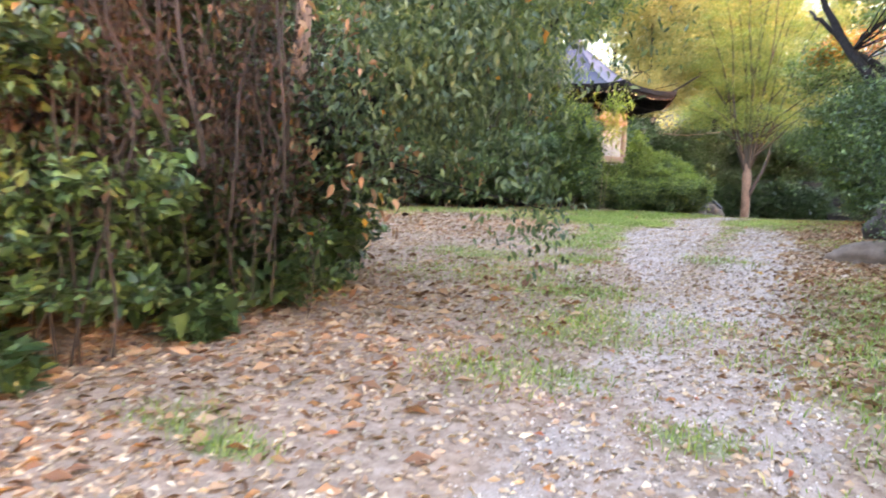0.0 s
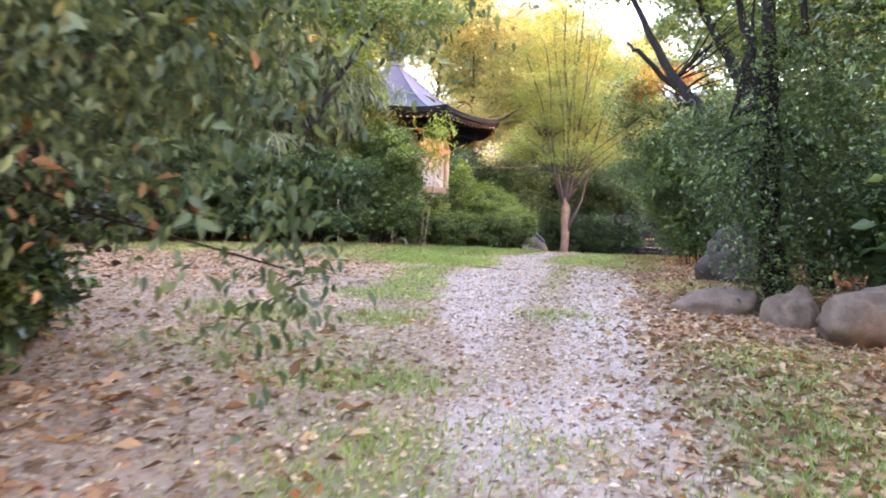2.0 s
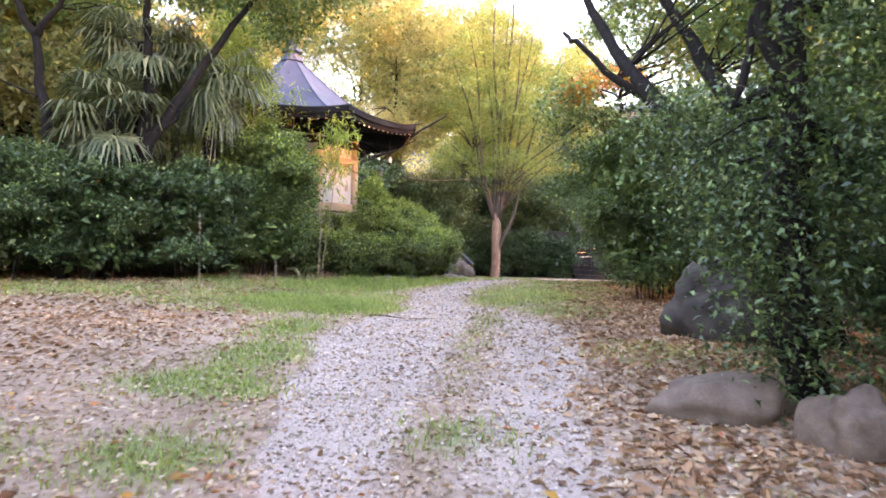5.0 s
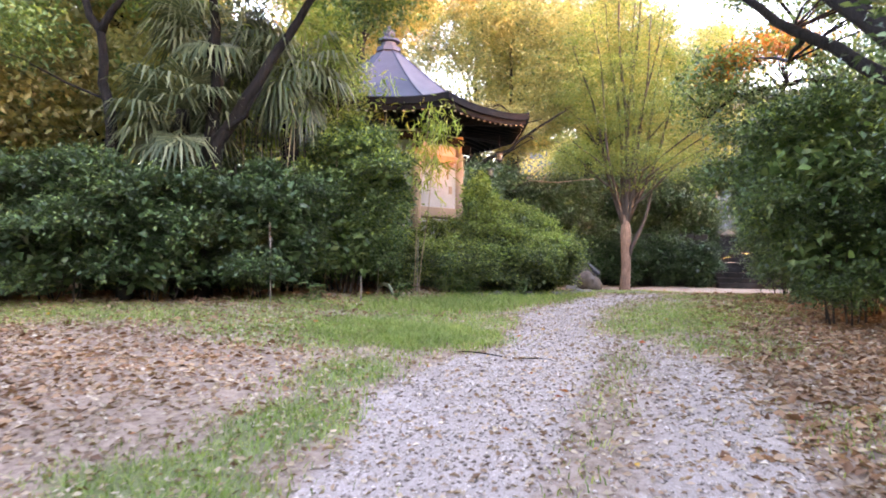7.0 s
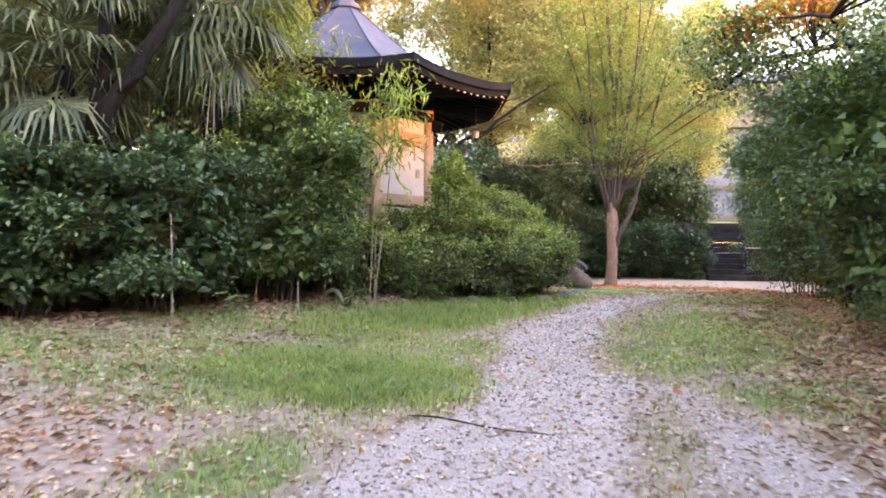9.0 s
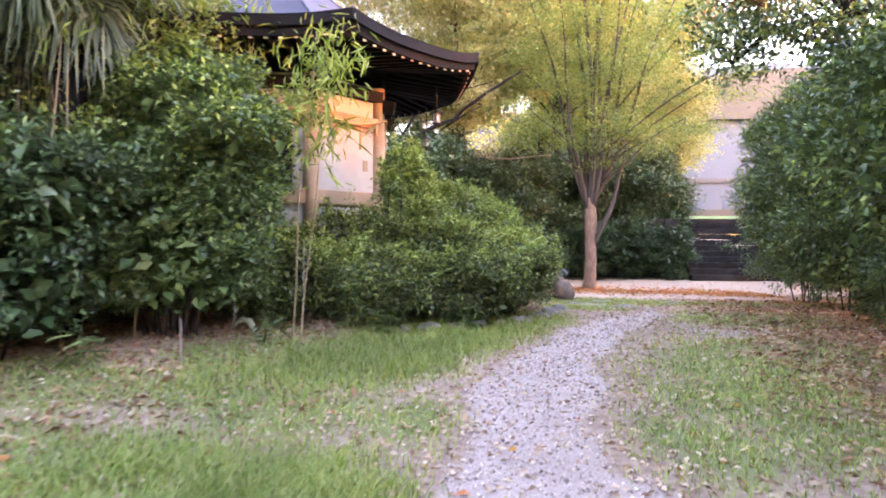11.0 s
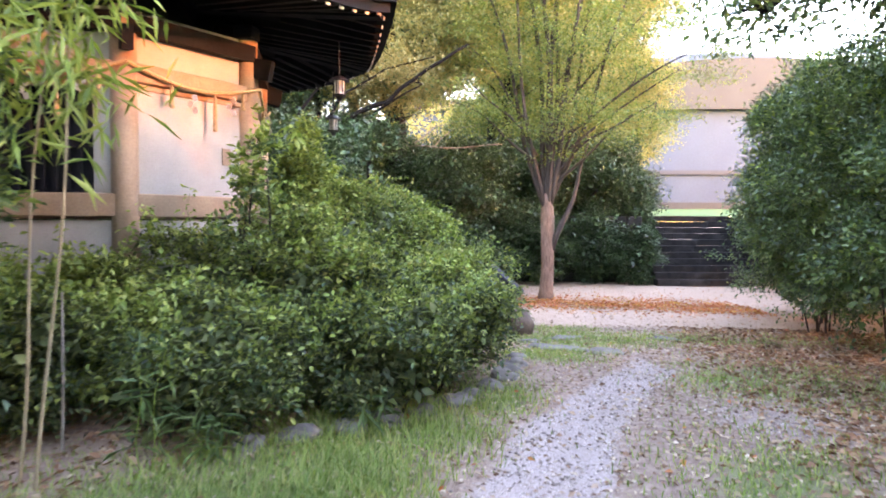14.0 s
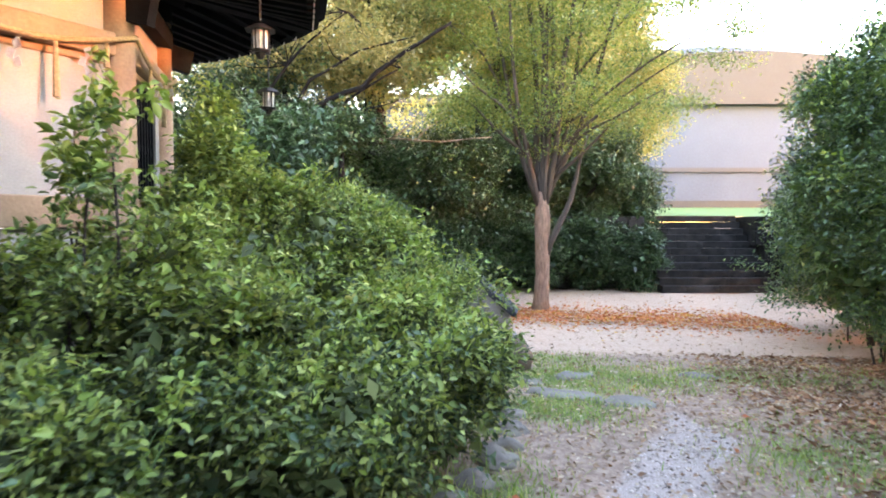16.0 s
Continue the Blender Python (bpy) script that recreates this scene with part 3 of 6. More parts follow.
def ground_cover():
    rng = np.random.default_rng(5)
    near = lambda y: np.clip(1.15 - (y + 34) / 40, 0.25, 1)
    # grass blades
    def blades(n, dens, h, name, label, xr, yr):
        x, y, z = scatter(n, *xr, *yr, dens, rng)
        k = len(x)
        a = rng.uniform(0, 6.28, k)
        hh = h * rng.uniform(0.5, 1.3, k)
        w = 0.0025 + 0.003 * rng.random(k)
        lean = rng.uniform(0.25, 1.5, k) * hh
        dx, dy = np.cos(a), np.sin(a)
        b = np.stack([x, y, z - 0.01], -1)
        s = np.stack([-dy, dx, 0 * x], -1) * w[:, None]
        mid = b + np.stack([dx * lean * 0.3, dy * lean * 0.3, hh * 0.6], -1)
        tip = b + np.stack([dx * lean, dy * lean, hh], -1)
        v = np.stack([b - s, b + s, mid + s * 0.8, mid - s * 0.8, tip], 1).reshape(-1, 3)
        i = np.arange(k)[:, None] * 5
        f = np.concatenate([i + np.array([0, 1, 2]), i + np.array([0, 2, 3]), i + np.array([3, 2, 4])])
        tagged(mesh_part(name, v, f, M["grass"]), label, "grass", "", "stuff")
    blades(560000, lambda x, y: turf_at(x, y) ** 0.9 * (1 - 0.9 * gravel_at(x, y)), 0.062, "grass", "short green grass beside the gravel path", (-8, 5), (-33, -8))
    blades(70000, lambda x, y: np.exp(-(((x + 1.25 - 0.35 * (y + 16.8)) / 0.75) ** 2 + ((y + 16.8) / 2.2) ** 2) ** 2) * (0.6 + 0.4 * wobble(x, y, 2.3)) * (1 - gravel_at(x, y)), 0.12, "tall_grass", "tall fine green grass along the hedge foot", (-3.2, 0.6), (-19.4, -13.8))
    blades(85000, lambda x, y: np.exp(-(((x + 1.1) / 0.95) ** 2 + ((y + 20.7) / 0.75) ** 2) ** 1.5) * (0.6 + 0.4 * wobble(x, y, 2.6)) * (1 - 0.9 * gravel_at(x, y)), 0.08, "grass_clump", "lush bright green grass clump beside the path", (-2.6, 0.3), (-22.0, -19.4))
    # fallen leaves
    def fallen(n, dens, length, material, name, label, area=(-9, 7, -36, 2.5)):
        x, y, z = scatter(n, *area, dens, rng)
        c = np.stack([x, y, z + 0.012 + 0.012 * turf_at(x, y) * rng.random(len(x))], -1)
        v, f = leaves(c, 1, 0.002, length, length * 0.5, rng, 0.0, 0.85)
        tagged(mesh_part(name, v, f, M[material]), label, "fallen leaves", "", "stuff")
    litter = lambda x, y: np.clip((1 - gravel_at(x, y) * 0.68) * (1 - 0.3 * turf_at(x, y)) * (1 - 1.1 * sand_at(x, y)), 0, 1)
    fallen(260000, lambda x, y: litter(x, y) * near(y), 0.055, "leaf_litter", "fallen_leaves", "dry brown fallen leaves on bare earth")
    fallen(60000, lambda x, y: np.clip((1.1 - x) / 1.6, 0, 1) * np.clip((-26.5 - y) / 3, 0, 1), 0.13, "leaf_brown", "long_brown_leaves", "long reddish-brown fallen leaves by the thicket")
    fallen(30000, lambda x, y: litter(x, y) * np.clip((x - 1.9) / 0.8, 0, 1), 0.095, "leaf_brown", "brown_leaf_drift", "reddish-brown fallen leaves along the path edge", (1.9, 5.5, -31, -8.5))
    fallen(2200, lambda x, y: 0.5 + 0 * x, 0.075, "leaf_red", "orange_fallen_leaves", "orange and red fallen leaves on the path")
    fallen(22000, lambda x, y: np.exp(-((y + 2.6 + 0.1 * x) / 1.6) ** 2) * (x > -1.5), 0.09, "leaf_red", "orange_leaf_drift", "drift of orange leaves under the tree", (-2.5, 5, -6.5, 1.5))
    fallen(15000, lambda x, y: np.clip((-0.9 - x) / 1.5, 0, 1) * np.clip((y + 26) / 2, 0, 1) * np.clip((-14.5 - y) / 1, 0, 1) * (1 - 0.85 * turf_at(x, y)), 0.09, "leaf_brown", "hedge_leaf_litter", "reddish-brown leaf litter along the hedge foot", (-8, -0.5, -25, -14))
    # gravel
    x, y, z = scatter(240000, -1.3, 3.6, -36, -11.2, lambda x, y: gravel_at(x, y) * near(y) * 0.75, rng)
    k = len(x)
    r = 0.005 + 0.013 * rng.random(k) ** 3
    o = np.array([[1, 0, 0], [0, 1, 0], [-1, 0, 0], [0, -1, 0], [0, 0, 0.75], [0, 0, -0.5]])
    v = np.stack([x, y, z + r * 0.3], -1)[:, None, :] + o[None] * r[:, None, None] * rng.uniform(0.7, 1.35, (k, 6, 1))
    f = np.array([[0, 1, 4], [1, 2, 4], [2, 3, 4], [3, 0, 4], [1, 0, 5], [2, 1, 5], [3, 2, 5], [0, 3, 5]])
    f = (np.arange(k)[:, None, None] * 6 + f[None]).reshape(-1, 3)
    tagged(mesh_part("gravel", v.reshape(-1, 3), f, M["pebble"]), "pale grey gravel of the path", "gravel", "", "stuff")


ground_cover()

# ---- the octagonal hall ----
HALL = (-4.4, -13.85)
HALL_TURN = -24.0            # the way that the plastered bay faces
HALL_R, EAVE_R = 1.7, 3.27
SILL, TIE, PLATE = 2.2, 3.29, 3.9


def corner(k, r):
    a = radians(HALL_TURN - 22.5 + 45 * k)
    return Vector((r * math.cos(a), r * math.sin(a), 0))


def hall():
    foot = ground_z(*HALL)
    ob = thing("shrine_hall", "octagonal wooden hall with white plaster bays and sweeping grey roof", "hall", (*HALL, 0))
    # stone and plaster base, and the bays of the wall
    for k in range(8):
        a, b = corner(k, HALL_R - 0.03), corner(k + 1, HALL_R - 0.03)
        mid, run = (a + b) / 2, b - a
        t = math.degrees(math.atan2(run.y, run.x))
        part("base_wall", box(bmesh.new(), mid.x, mid.y, (foot - 0.2 + SILL - 0.1) / 2, run.length, 0.12, SILL - 0.1 - foot + 0.2, t), M["plaster"], ob)
        door = k in (1, 3, 5, 7)
        if door:
            # lattice door between plaster strips
            for u in (0.09, 0.91):
                p = a + run * u
                part("plaster_strip", box(bmesh.new(), p.x, p.y, (SILL + TIE) / 2, run.length * 0.18, 0.08, TIE - SILL, t), M["plaster"], ob)
            d = thing("door", "", "", (0, 0, 0))
            d.parent = ob
            for key in ("label", "category"):
                if key in d:
                    del d[key]
            n = Vector((run.y, -run.x, 0)).normalized()
            q = mid - n * 0.05
            part("backing", box(bmesh.new(), q.x, q.y, (SILL + TIE) / 2, run.length * 0.66, 0.03, TIE - SILL - 0.04, t), M["timber_dark"], d)
            for i in range(9):
                p = a + run * (0.2 + 0.6 * i / 8) + n * 0.0
                part("lattice_bar", box(bmesh.new(), p.x, p.y, (SILL + TIE) / 2, 0.035, 0.05, TIE - SILL - 0.02, t), M["timber_dark"], d)
            for h in (0.12, 0.5, 0.88):
                p = mid
                part("rail", box(bmesh.new(), p.x, p.y, SILL + (TIE - SILL) * h, run.length * 0.64, 0.03, 0.05, t), M["timber_dark"], d)
        else:
            part("plaster_panel", box(bmesh.new(), mid.x, mid.y, (SILL + TIE) / 2, run.length, 0.08, TIE - SILL, t), M["plaster"], ob)
        part("upper_panel", box(bmesh.new(), mid.x, mid.y, (TIE + PLATE) / 2, run.length, 0.07, PLATE - TIE, t), M["plaster"], ob, "shaded plaster above the tie beam")
        for name, z, h, w, g in (("sill", SILL + 0.03, 0.2, 0.2, 0.02), ("tie_beam", TIE + 0.07, 0.16, 0.18, 0.02), ("head_rail", TIE - 0.04, 0.05, 0.12, 0.0)):
            n = Vector((run.y, -run.x, 0)).normalized() * g
            part(name, box(bmesh.new(), mid.x + n.x, mid.y + n.y, z, run.length + 0.02, w, h, t, 0.012), M["timber"], ob)
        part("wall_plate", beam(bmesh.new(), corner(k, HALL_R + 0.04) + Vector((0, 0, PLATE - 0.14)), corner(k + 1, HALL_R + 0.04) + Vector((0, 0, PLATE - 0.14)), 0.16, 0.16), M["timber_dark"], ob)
    for k in range(8):
        c = corner(k, HALL_R)
        bm = bmesh.new()
        bmesh.ops.create_cone(bm, cap_ends=True, segments=20, radius1=0.115, radius2=0.105, depth=PLATE - foot + 0.2, matrix=Matrix.Translation((c.x, c.y, (PLATE + foot - 0.2) / 2)))
        part("post", bm, M["timber"], ob, "", True)
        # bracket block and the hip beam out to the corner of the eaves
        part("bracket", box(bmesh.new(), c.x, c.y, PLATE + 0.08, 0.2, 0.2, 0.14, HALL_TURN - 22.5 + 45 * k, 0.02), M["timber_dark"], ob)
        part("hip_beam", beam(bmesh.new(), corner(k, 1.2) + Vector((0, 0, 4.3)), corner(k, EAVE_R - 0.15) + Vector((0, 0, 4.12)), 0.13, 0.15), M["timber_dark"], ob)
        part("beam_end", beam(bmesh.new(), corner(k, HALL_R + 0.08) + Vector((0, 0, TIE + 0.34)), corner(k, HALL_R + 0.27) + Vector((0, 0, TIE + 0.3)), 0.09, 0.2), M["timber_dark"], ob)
    # roof: a concave octagonal pyramid, its edges swept up at the corners
    def eave(k, u, r, drop=0.0):
        a, b = corner(k, r), corner(k + 1, r)
        p = a.lerp(b, u)
        sweep = (2 * u - 1) ** 2
        return Vector((p.x, p.y, 4.1 + 0.12 * sweep ** 1.3 - drop))

    apex = 5.95
    rows, cols = 18, 12
    for k in range(8):
        bm = bmesh.new()
        grid = []
        for i in range(rows + 1):
            s = i / rows
            r = EAVE_R * (1 - s) + 0.2 * s
            ring = []
            for j in range(cols + 1):
                u = j / cols
                e = eave(k, u, r)
                h = (e.z + 0.1) * (1 - s) ** 1 + apex * s - 0.62 * math.sin(math.pi * s ** 0.85) * (1 - 0.25 * s) * (0.85)
                step = 0.012 * (1 - (s * 36) % 2 / 2)
                ring.append(bm.verts.new((e.x, e.y, h + step)))
            grid.append(ring)
        for i in range(rows):
            for j in range(cols):
                bm.faces.new((grid[i][j], grid[i][j + 1], grid[i + 1][j + 1], grid[i + 1][j]))
        part("roof_slope", bm, M["copper"], ob, "", True)
        # fascia, soffit boards and rafters
        bm = bmesh.new()
        for lo, hi, rr in ((-0.02, 0.1, EAVE_R), (-0.12, -0.02, EAVE_R - 0.07)):
            top = [bm.verts.new(eave(k, j / cols, rr) + Vector((0, 0, hi))) for j in range(cols + 1)]
            low = [bm.verts.new(eave(k, j / cols, rr) + Vector((0, 0, lo))) for j in range(cols + 1)]
            back = [bm.verts.new(eave(k, j / cols, rr - 0.12) + Vector((0, 0, lo))) for j in range(cols + 1)]
            for j in range(cols):
                bm.faces.new((low[j], low[j + 1], top[j + 1], top[j]))
                bm.faces.new((back[j], back[j + 1], low[j + 1], low[j]))
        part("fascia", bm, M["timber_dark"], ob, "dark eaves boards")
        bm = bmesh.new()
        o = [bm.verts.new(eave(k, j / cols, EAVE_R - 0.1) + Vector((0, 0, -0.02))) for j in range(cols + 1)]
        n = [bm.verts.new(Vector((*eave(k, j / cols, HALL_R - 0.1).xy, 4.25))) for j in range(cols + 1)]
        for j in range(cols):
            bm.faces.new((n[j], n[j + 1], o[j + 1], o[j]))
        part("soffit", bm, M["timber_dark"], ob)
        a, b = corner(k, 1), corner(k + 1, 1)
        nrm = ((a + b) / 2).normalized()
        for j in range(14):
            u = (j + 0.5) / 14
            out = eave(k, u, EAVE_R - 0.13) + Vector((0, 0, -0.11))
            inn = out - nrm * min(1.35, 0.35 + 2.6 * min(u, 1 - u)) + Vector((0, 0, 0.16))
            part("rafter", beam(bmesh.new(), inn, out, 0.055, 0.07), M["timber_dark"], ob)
            part("rafter_end", beam(bmesh.new(), out, out + nrm * 0.012, 0.05, 0.06), M["white_end"], ob, "white painted end")
        part("ridge", tube([Vector((*corner(k, EAVE_R * (1 - s) + 0.2 * s).xy, (4.22 + 0.1) * (1 - s) + apex * s - 0.62 * math.sin(math.pi * s ** 0.85) * (1 - 0.25 * s) * 0.85 + 0.01)) for s in np.linspace(0, 1, 15)], [0.018] * 15, 6), M["copper"], ob)
    # finial
    bm = bmesh.new()
    for z, r, h in ((5.98, 0.3, 0.1), (6.08, 0.2, 0.12), (6.2, 0.27, 0.06)):
        bmesh.ops.create_cone(bm, cap_ends=True, segments=8, radius1=r, radius2=r * 0.92, depth=h, matrix=Matrix.Translation((0, 0, z)))
    bmesh.ops.create_uvsphere(bm, u_segments=16, v_segments=10, radius=0.15, matrix=Matrix.Translation((0, 0, 6.36)) @ Matrix.Diagonal((1, 1, 1.15, 1)))
    part("finial", bm, M["copper"], ob)
    # straw rope with tassels and folded paper across the plastered bay and the door bay
    for k in (7, 0, 1):
        a, b = corner(k, HALL_R + 0.14), corner(k + 1, HALL_R + 0.14)
        pts = [a.lerp(b, u) + Vector((0, 0, TIE + 0.13 - 0.13 * math.sin(math.pi * u))) for u in np.linspace(0, 1, 13)]
        part("rope", tube(pts, [0.018] * 13, 6), M["rope"], ob)
        for u, L in ((0.3, 0.2), (0.62, 0.34), (0.85, 0.16)):
            p = a.lerp(b, u) + Vector((0, 0, TIE + 0.11 - 0.13 * math.sin(math.pi * u)))
            part("tassel", tube([p, p - Vector((0, 0, L * 0.5)), p - Vector((0, 0, L))], [0.012, 0.018, 0.022], 6), M["rope"], ob)
        for u in (0.45, 0.75):
            p = a.lerp(b, u) + Vector((0, 0, TIE + 0.08 - 0.13 * math.sin(math.pi * u)))
            bm = bmesh.new()
            for i in range(3):
                beam(bm, p + Vector((0.012 * (-1) ** i, 0, -0.055 * i)), p + Vector((0.03 * (-1) ** i, 0, -0.055 * (i + 1))), 0.004, 0.05)
            part("paper_streamer", bm, M["paper"], ob)
    a, b = corner(0, HALL_R + 0.025), corner(1, HALL_R + 0.025)
    p = a.lerp(b, 0.78)
    part("notice", box(bmesh.new(), p.x, p.y, 2.72, 0.09, 0.012, 0.16, HALL_TURN + 90), M["timber"], ob, "small wooden plaque")
    return ob


hall()


def lantern(at, top):
    x, y, z = at
    ob = thing("hanging_lantern", "small dark iron lantern with pale panes on a chain", "lantern", at, 20, "lanterns of the hall")
    bm = bmesh.new()
    bmesh.ops.create_cone(bm, cap_ends=True, segments=6, radius1=0.125, radius2=0.04, depth=0.05, matrix=Matrix.Translation((0, 0, 0.1)))
    part("roof", bm, M["iron"], ob)
    bm = bmesh.new()
    bmesh.ops.create_cone(bm, cap_ends=True, segments=6, radius1=0.075, radius2=0.085, depth=0.02, matrix=Matrix.Translation((0, 0, -0.08)))
    bmesh.ops.create_cone(bm, cap_ends=True, segments=6, radius1=0.02, radius2=0.05, depth=0.05, matrix=Matrix.Translation((0, 0, -0.112)))
    part("base", bm, M["iron"], ob)
    bm = bmesh.new()
    bmesh.ops.create_cone(bm, cap_ends=False, segments=6, radius1=0.055, radius2=0.062, depth=0.15, matrix=Matrix.Translation((0, 0, 0.0)))
    part("pane", bm, M["paper"], ob, "pale translucent panes")
    for i in range(6):
        a = math.pi / 3 * i
        part("bar", box(bmesh.new(), 0.063 * math.cos(a), 0.063 * math.sin(a), 0, 0.01, 0.01, 0.155), M["iron"], ob)
    part("chain", tube([(0, 0, 0.15), (0, 0, (top - z) / 2), (0, 0, top - z)], [0.008] * 3, 5), M["iron"], ob)
    return ob


lantern((-1.93, -13.31, 3.53), 4.05)
lantern((-2.51, -11.87, 3.36), 4.05)

# ---- stairs, terrace and the building beyond ----
STAIR_TURN = 9.2


def stair_local(u, v, z=0.0):
    a = radians(STAIR_TURN)
    return Vector((3.6 + u * math.cos(a) - v * math.sin(a), 2.85 + u * math.sin(a) + v * math.cos(a), z))


def stairs():
    ob = thing("staircase", "dark worn stone staircase up to a terrace", "stairs", tuple(stair_local(0, 0)), STAIR_TURN, "", "structure")
    rng = np.random.default_rng(3)
    n, w = 11, 3.6
    rise, go = 2.39 / n, 0.32
    for i in range(n):
        u = 0.0
        while u < w - 0.2:
            L = min(rng.uniform(0.7, 1.2), w - u)
            if w - u - L < 0.3:
                L = w - u
            bm = box(bmesh.new(), u + L / 2, i * go + go / 2 + 0.1, rise * (i + 1) - rise / 2 + rng.uniform(-0.004, 0.004), L - 0.008, go + 0.2, rise - 0.004, rng.uniform(-0.3, 0.3), 0.012)
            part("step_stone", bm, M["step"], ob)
            u += L
    return ob


stairs()


def terrace():
    ob = thing("terrace_wall", "dark stone retaining wall half hidden by shrubs", "wall", (0, 0, 0), 0, "", "structure")
    rng = np.random.default_rng(9)
    for u0, u1 in ((-16.0, -0.15), (3.75, 16.0)):
        for row in range(5):
            u = u0 - (0.3 if row % 2 else 0)
            while u < u1:
                L = min(rng.uniform(0.6, 1.1), u1 - u)
                if L < 0.1:
                    break
                p = stair_local(u + L / 2, 1.6)
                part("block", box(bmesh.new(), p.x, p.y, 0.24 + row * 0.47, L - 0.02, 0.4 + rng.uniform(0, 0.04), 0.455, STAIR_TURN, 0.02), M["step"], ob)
                u += L
    for u in (-0.22, 3.82):
        c = stair_local(u, 2.75)
        part("side_block", box(bmesh.new(), c.x, c.y, 1.18, 0.36, 1.9, 2.34, STAIR_TURN, 0.02), M["step"], ob)
    bm = bmesh.new()
    for q in ((-60, 1.75, -0.1, 3.7), (3.7, 1.75, 60, 3.7), (-60, 3.7, 60, 60)):
        a, b, c, d = stair_local(q[0], q[1], 2.36), stair_local(q[2], q[1], 2.36), stair_local(q[2], q[3], 2.36 + max(0, q[3] - 4) * 0.033), stair_local(q[0], q[3], 2.36 + max(0, q[3] - 4) * 0.033)
        bm.faces.new([bm.verts.new(x) for x in (a, b, c, d)])
    lawn = part("terrace_lawn", bm, M["lawn"])
    tagged(lawn, "bright green mown lawn of the terrace", "lawn", "", "structure")


_m, _t, _b = mat("mown lawn", 0.9)
_t.links.new(ramp(_t, noise_of(_t, 3.0, 6.0), [(0.3, (0.06, 0.13, 0.025)), (0.7, (0.11, 0.2, 0.045))]), _b.inputs["Base Color"])
M["lawn"] = _m
terrace()


def building():
    ob = thing("hall_building", "large pale blue-grey building with a curved grey roof edge", "building", tuple(stair_local(0, 34, 3.3)), STAIR_TURN)
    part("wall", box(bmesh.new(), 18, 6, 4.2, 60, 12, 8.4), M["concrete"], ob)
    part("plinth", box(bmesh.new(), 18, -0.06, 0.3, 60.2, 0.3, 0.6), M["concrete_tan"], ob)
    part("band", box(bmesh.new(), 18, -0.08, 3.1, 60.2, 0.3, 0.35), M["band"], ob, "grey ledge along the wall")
    # roof edge: a broad tan fascia that rises in a shallow bow
    bm = bmesh.new()
    n = 24
    rows = []
    for i in range(n + 1):
        u = -13 + 62 * i / n
        h = max(0.2, 3.6 * (1 - ((u - 18) / 20) ** 2))
        rows.append([bm.verts.new((u, y, z)) for y, z in ((-0.8, 8.3), (-0.8, 8.9 + h), (6, 9.6 + h * 1.4), (12, 8.9 + h), (12, 8.3))])
    for a, b in zip(rows, rows[1:]):
        for k in range(5):
            bm.faces.new((a[k], b[k], b[(k + 1) % 5], a[(k + 1) % 5]))
    bm.faces.new(rows[0])
    bm.faces.new(rows[-1][::-1])
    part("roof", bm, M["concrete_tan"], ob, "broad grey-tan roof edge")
    return ob


building()

# ---- rocks ----
boulder("boulder", "large dark rounded boulder at the foot of shrubs", (3.95, -21.85), (1.35, 1.1, 1.15), "stone_dark", 2.0)
boulder("boulder", "low flat mossy stone sunk in leaf litter", (3.2, -25.0), (1.0, 0.6, 0.45), "stone_pale", 5.0, 0.25)
boulder("boulder", "pale brown boulder beside the path", (3.85, -25.55), (0.55, 0.5, 0.55), "stone_pale", 7.0)
boulder("boulder", "long pale brown boulder beside the path", (4.45, -26.15), (1.3, 0.8, 0.75), "stone_pale", 11.0, 0.1, 20)

# ---- shrubs of the hedge by the hall ----
R = np.random.default_rng(21)
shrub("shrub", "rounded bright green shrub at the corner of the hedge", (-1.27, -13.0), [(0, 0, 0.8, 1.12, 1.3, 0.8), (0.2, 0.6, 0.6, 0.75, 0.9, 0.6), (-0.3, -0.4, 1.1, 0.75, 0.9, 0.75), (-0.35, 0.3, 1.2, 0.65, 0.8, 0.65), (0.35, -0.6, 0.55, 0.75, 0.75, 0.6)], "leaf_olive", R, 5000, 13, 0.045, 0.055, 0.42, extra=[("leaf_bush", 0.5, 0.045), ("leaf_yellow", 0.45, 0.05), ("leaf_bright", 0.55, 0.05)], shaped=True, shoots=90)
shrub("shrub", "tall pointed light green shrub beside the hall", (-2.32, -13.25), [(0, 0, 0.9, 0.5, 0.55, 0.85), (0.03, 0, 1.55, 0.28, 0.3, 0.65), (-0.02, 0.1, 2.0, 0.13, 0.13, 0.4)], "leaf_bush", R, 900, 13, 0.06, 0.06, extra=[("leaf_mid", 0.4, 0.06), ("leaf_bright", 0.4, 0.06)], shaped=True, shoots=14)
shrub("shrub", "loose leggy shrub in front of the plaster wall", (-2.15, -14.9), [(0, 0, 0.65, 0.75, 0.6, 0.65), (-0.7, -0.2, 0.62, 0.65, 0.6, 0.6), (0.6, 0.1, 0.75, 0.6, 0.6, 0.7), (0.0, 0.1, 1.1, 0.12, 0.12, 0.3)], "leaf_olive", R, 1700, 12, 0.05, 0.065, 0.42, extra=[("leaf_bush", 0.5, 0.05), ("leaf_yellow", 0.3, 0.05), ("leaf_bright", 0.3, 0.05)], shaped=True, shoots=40)
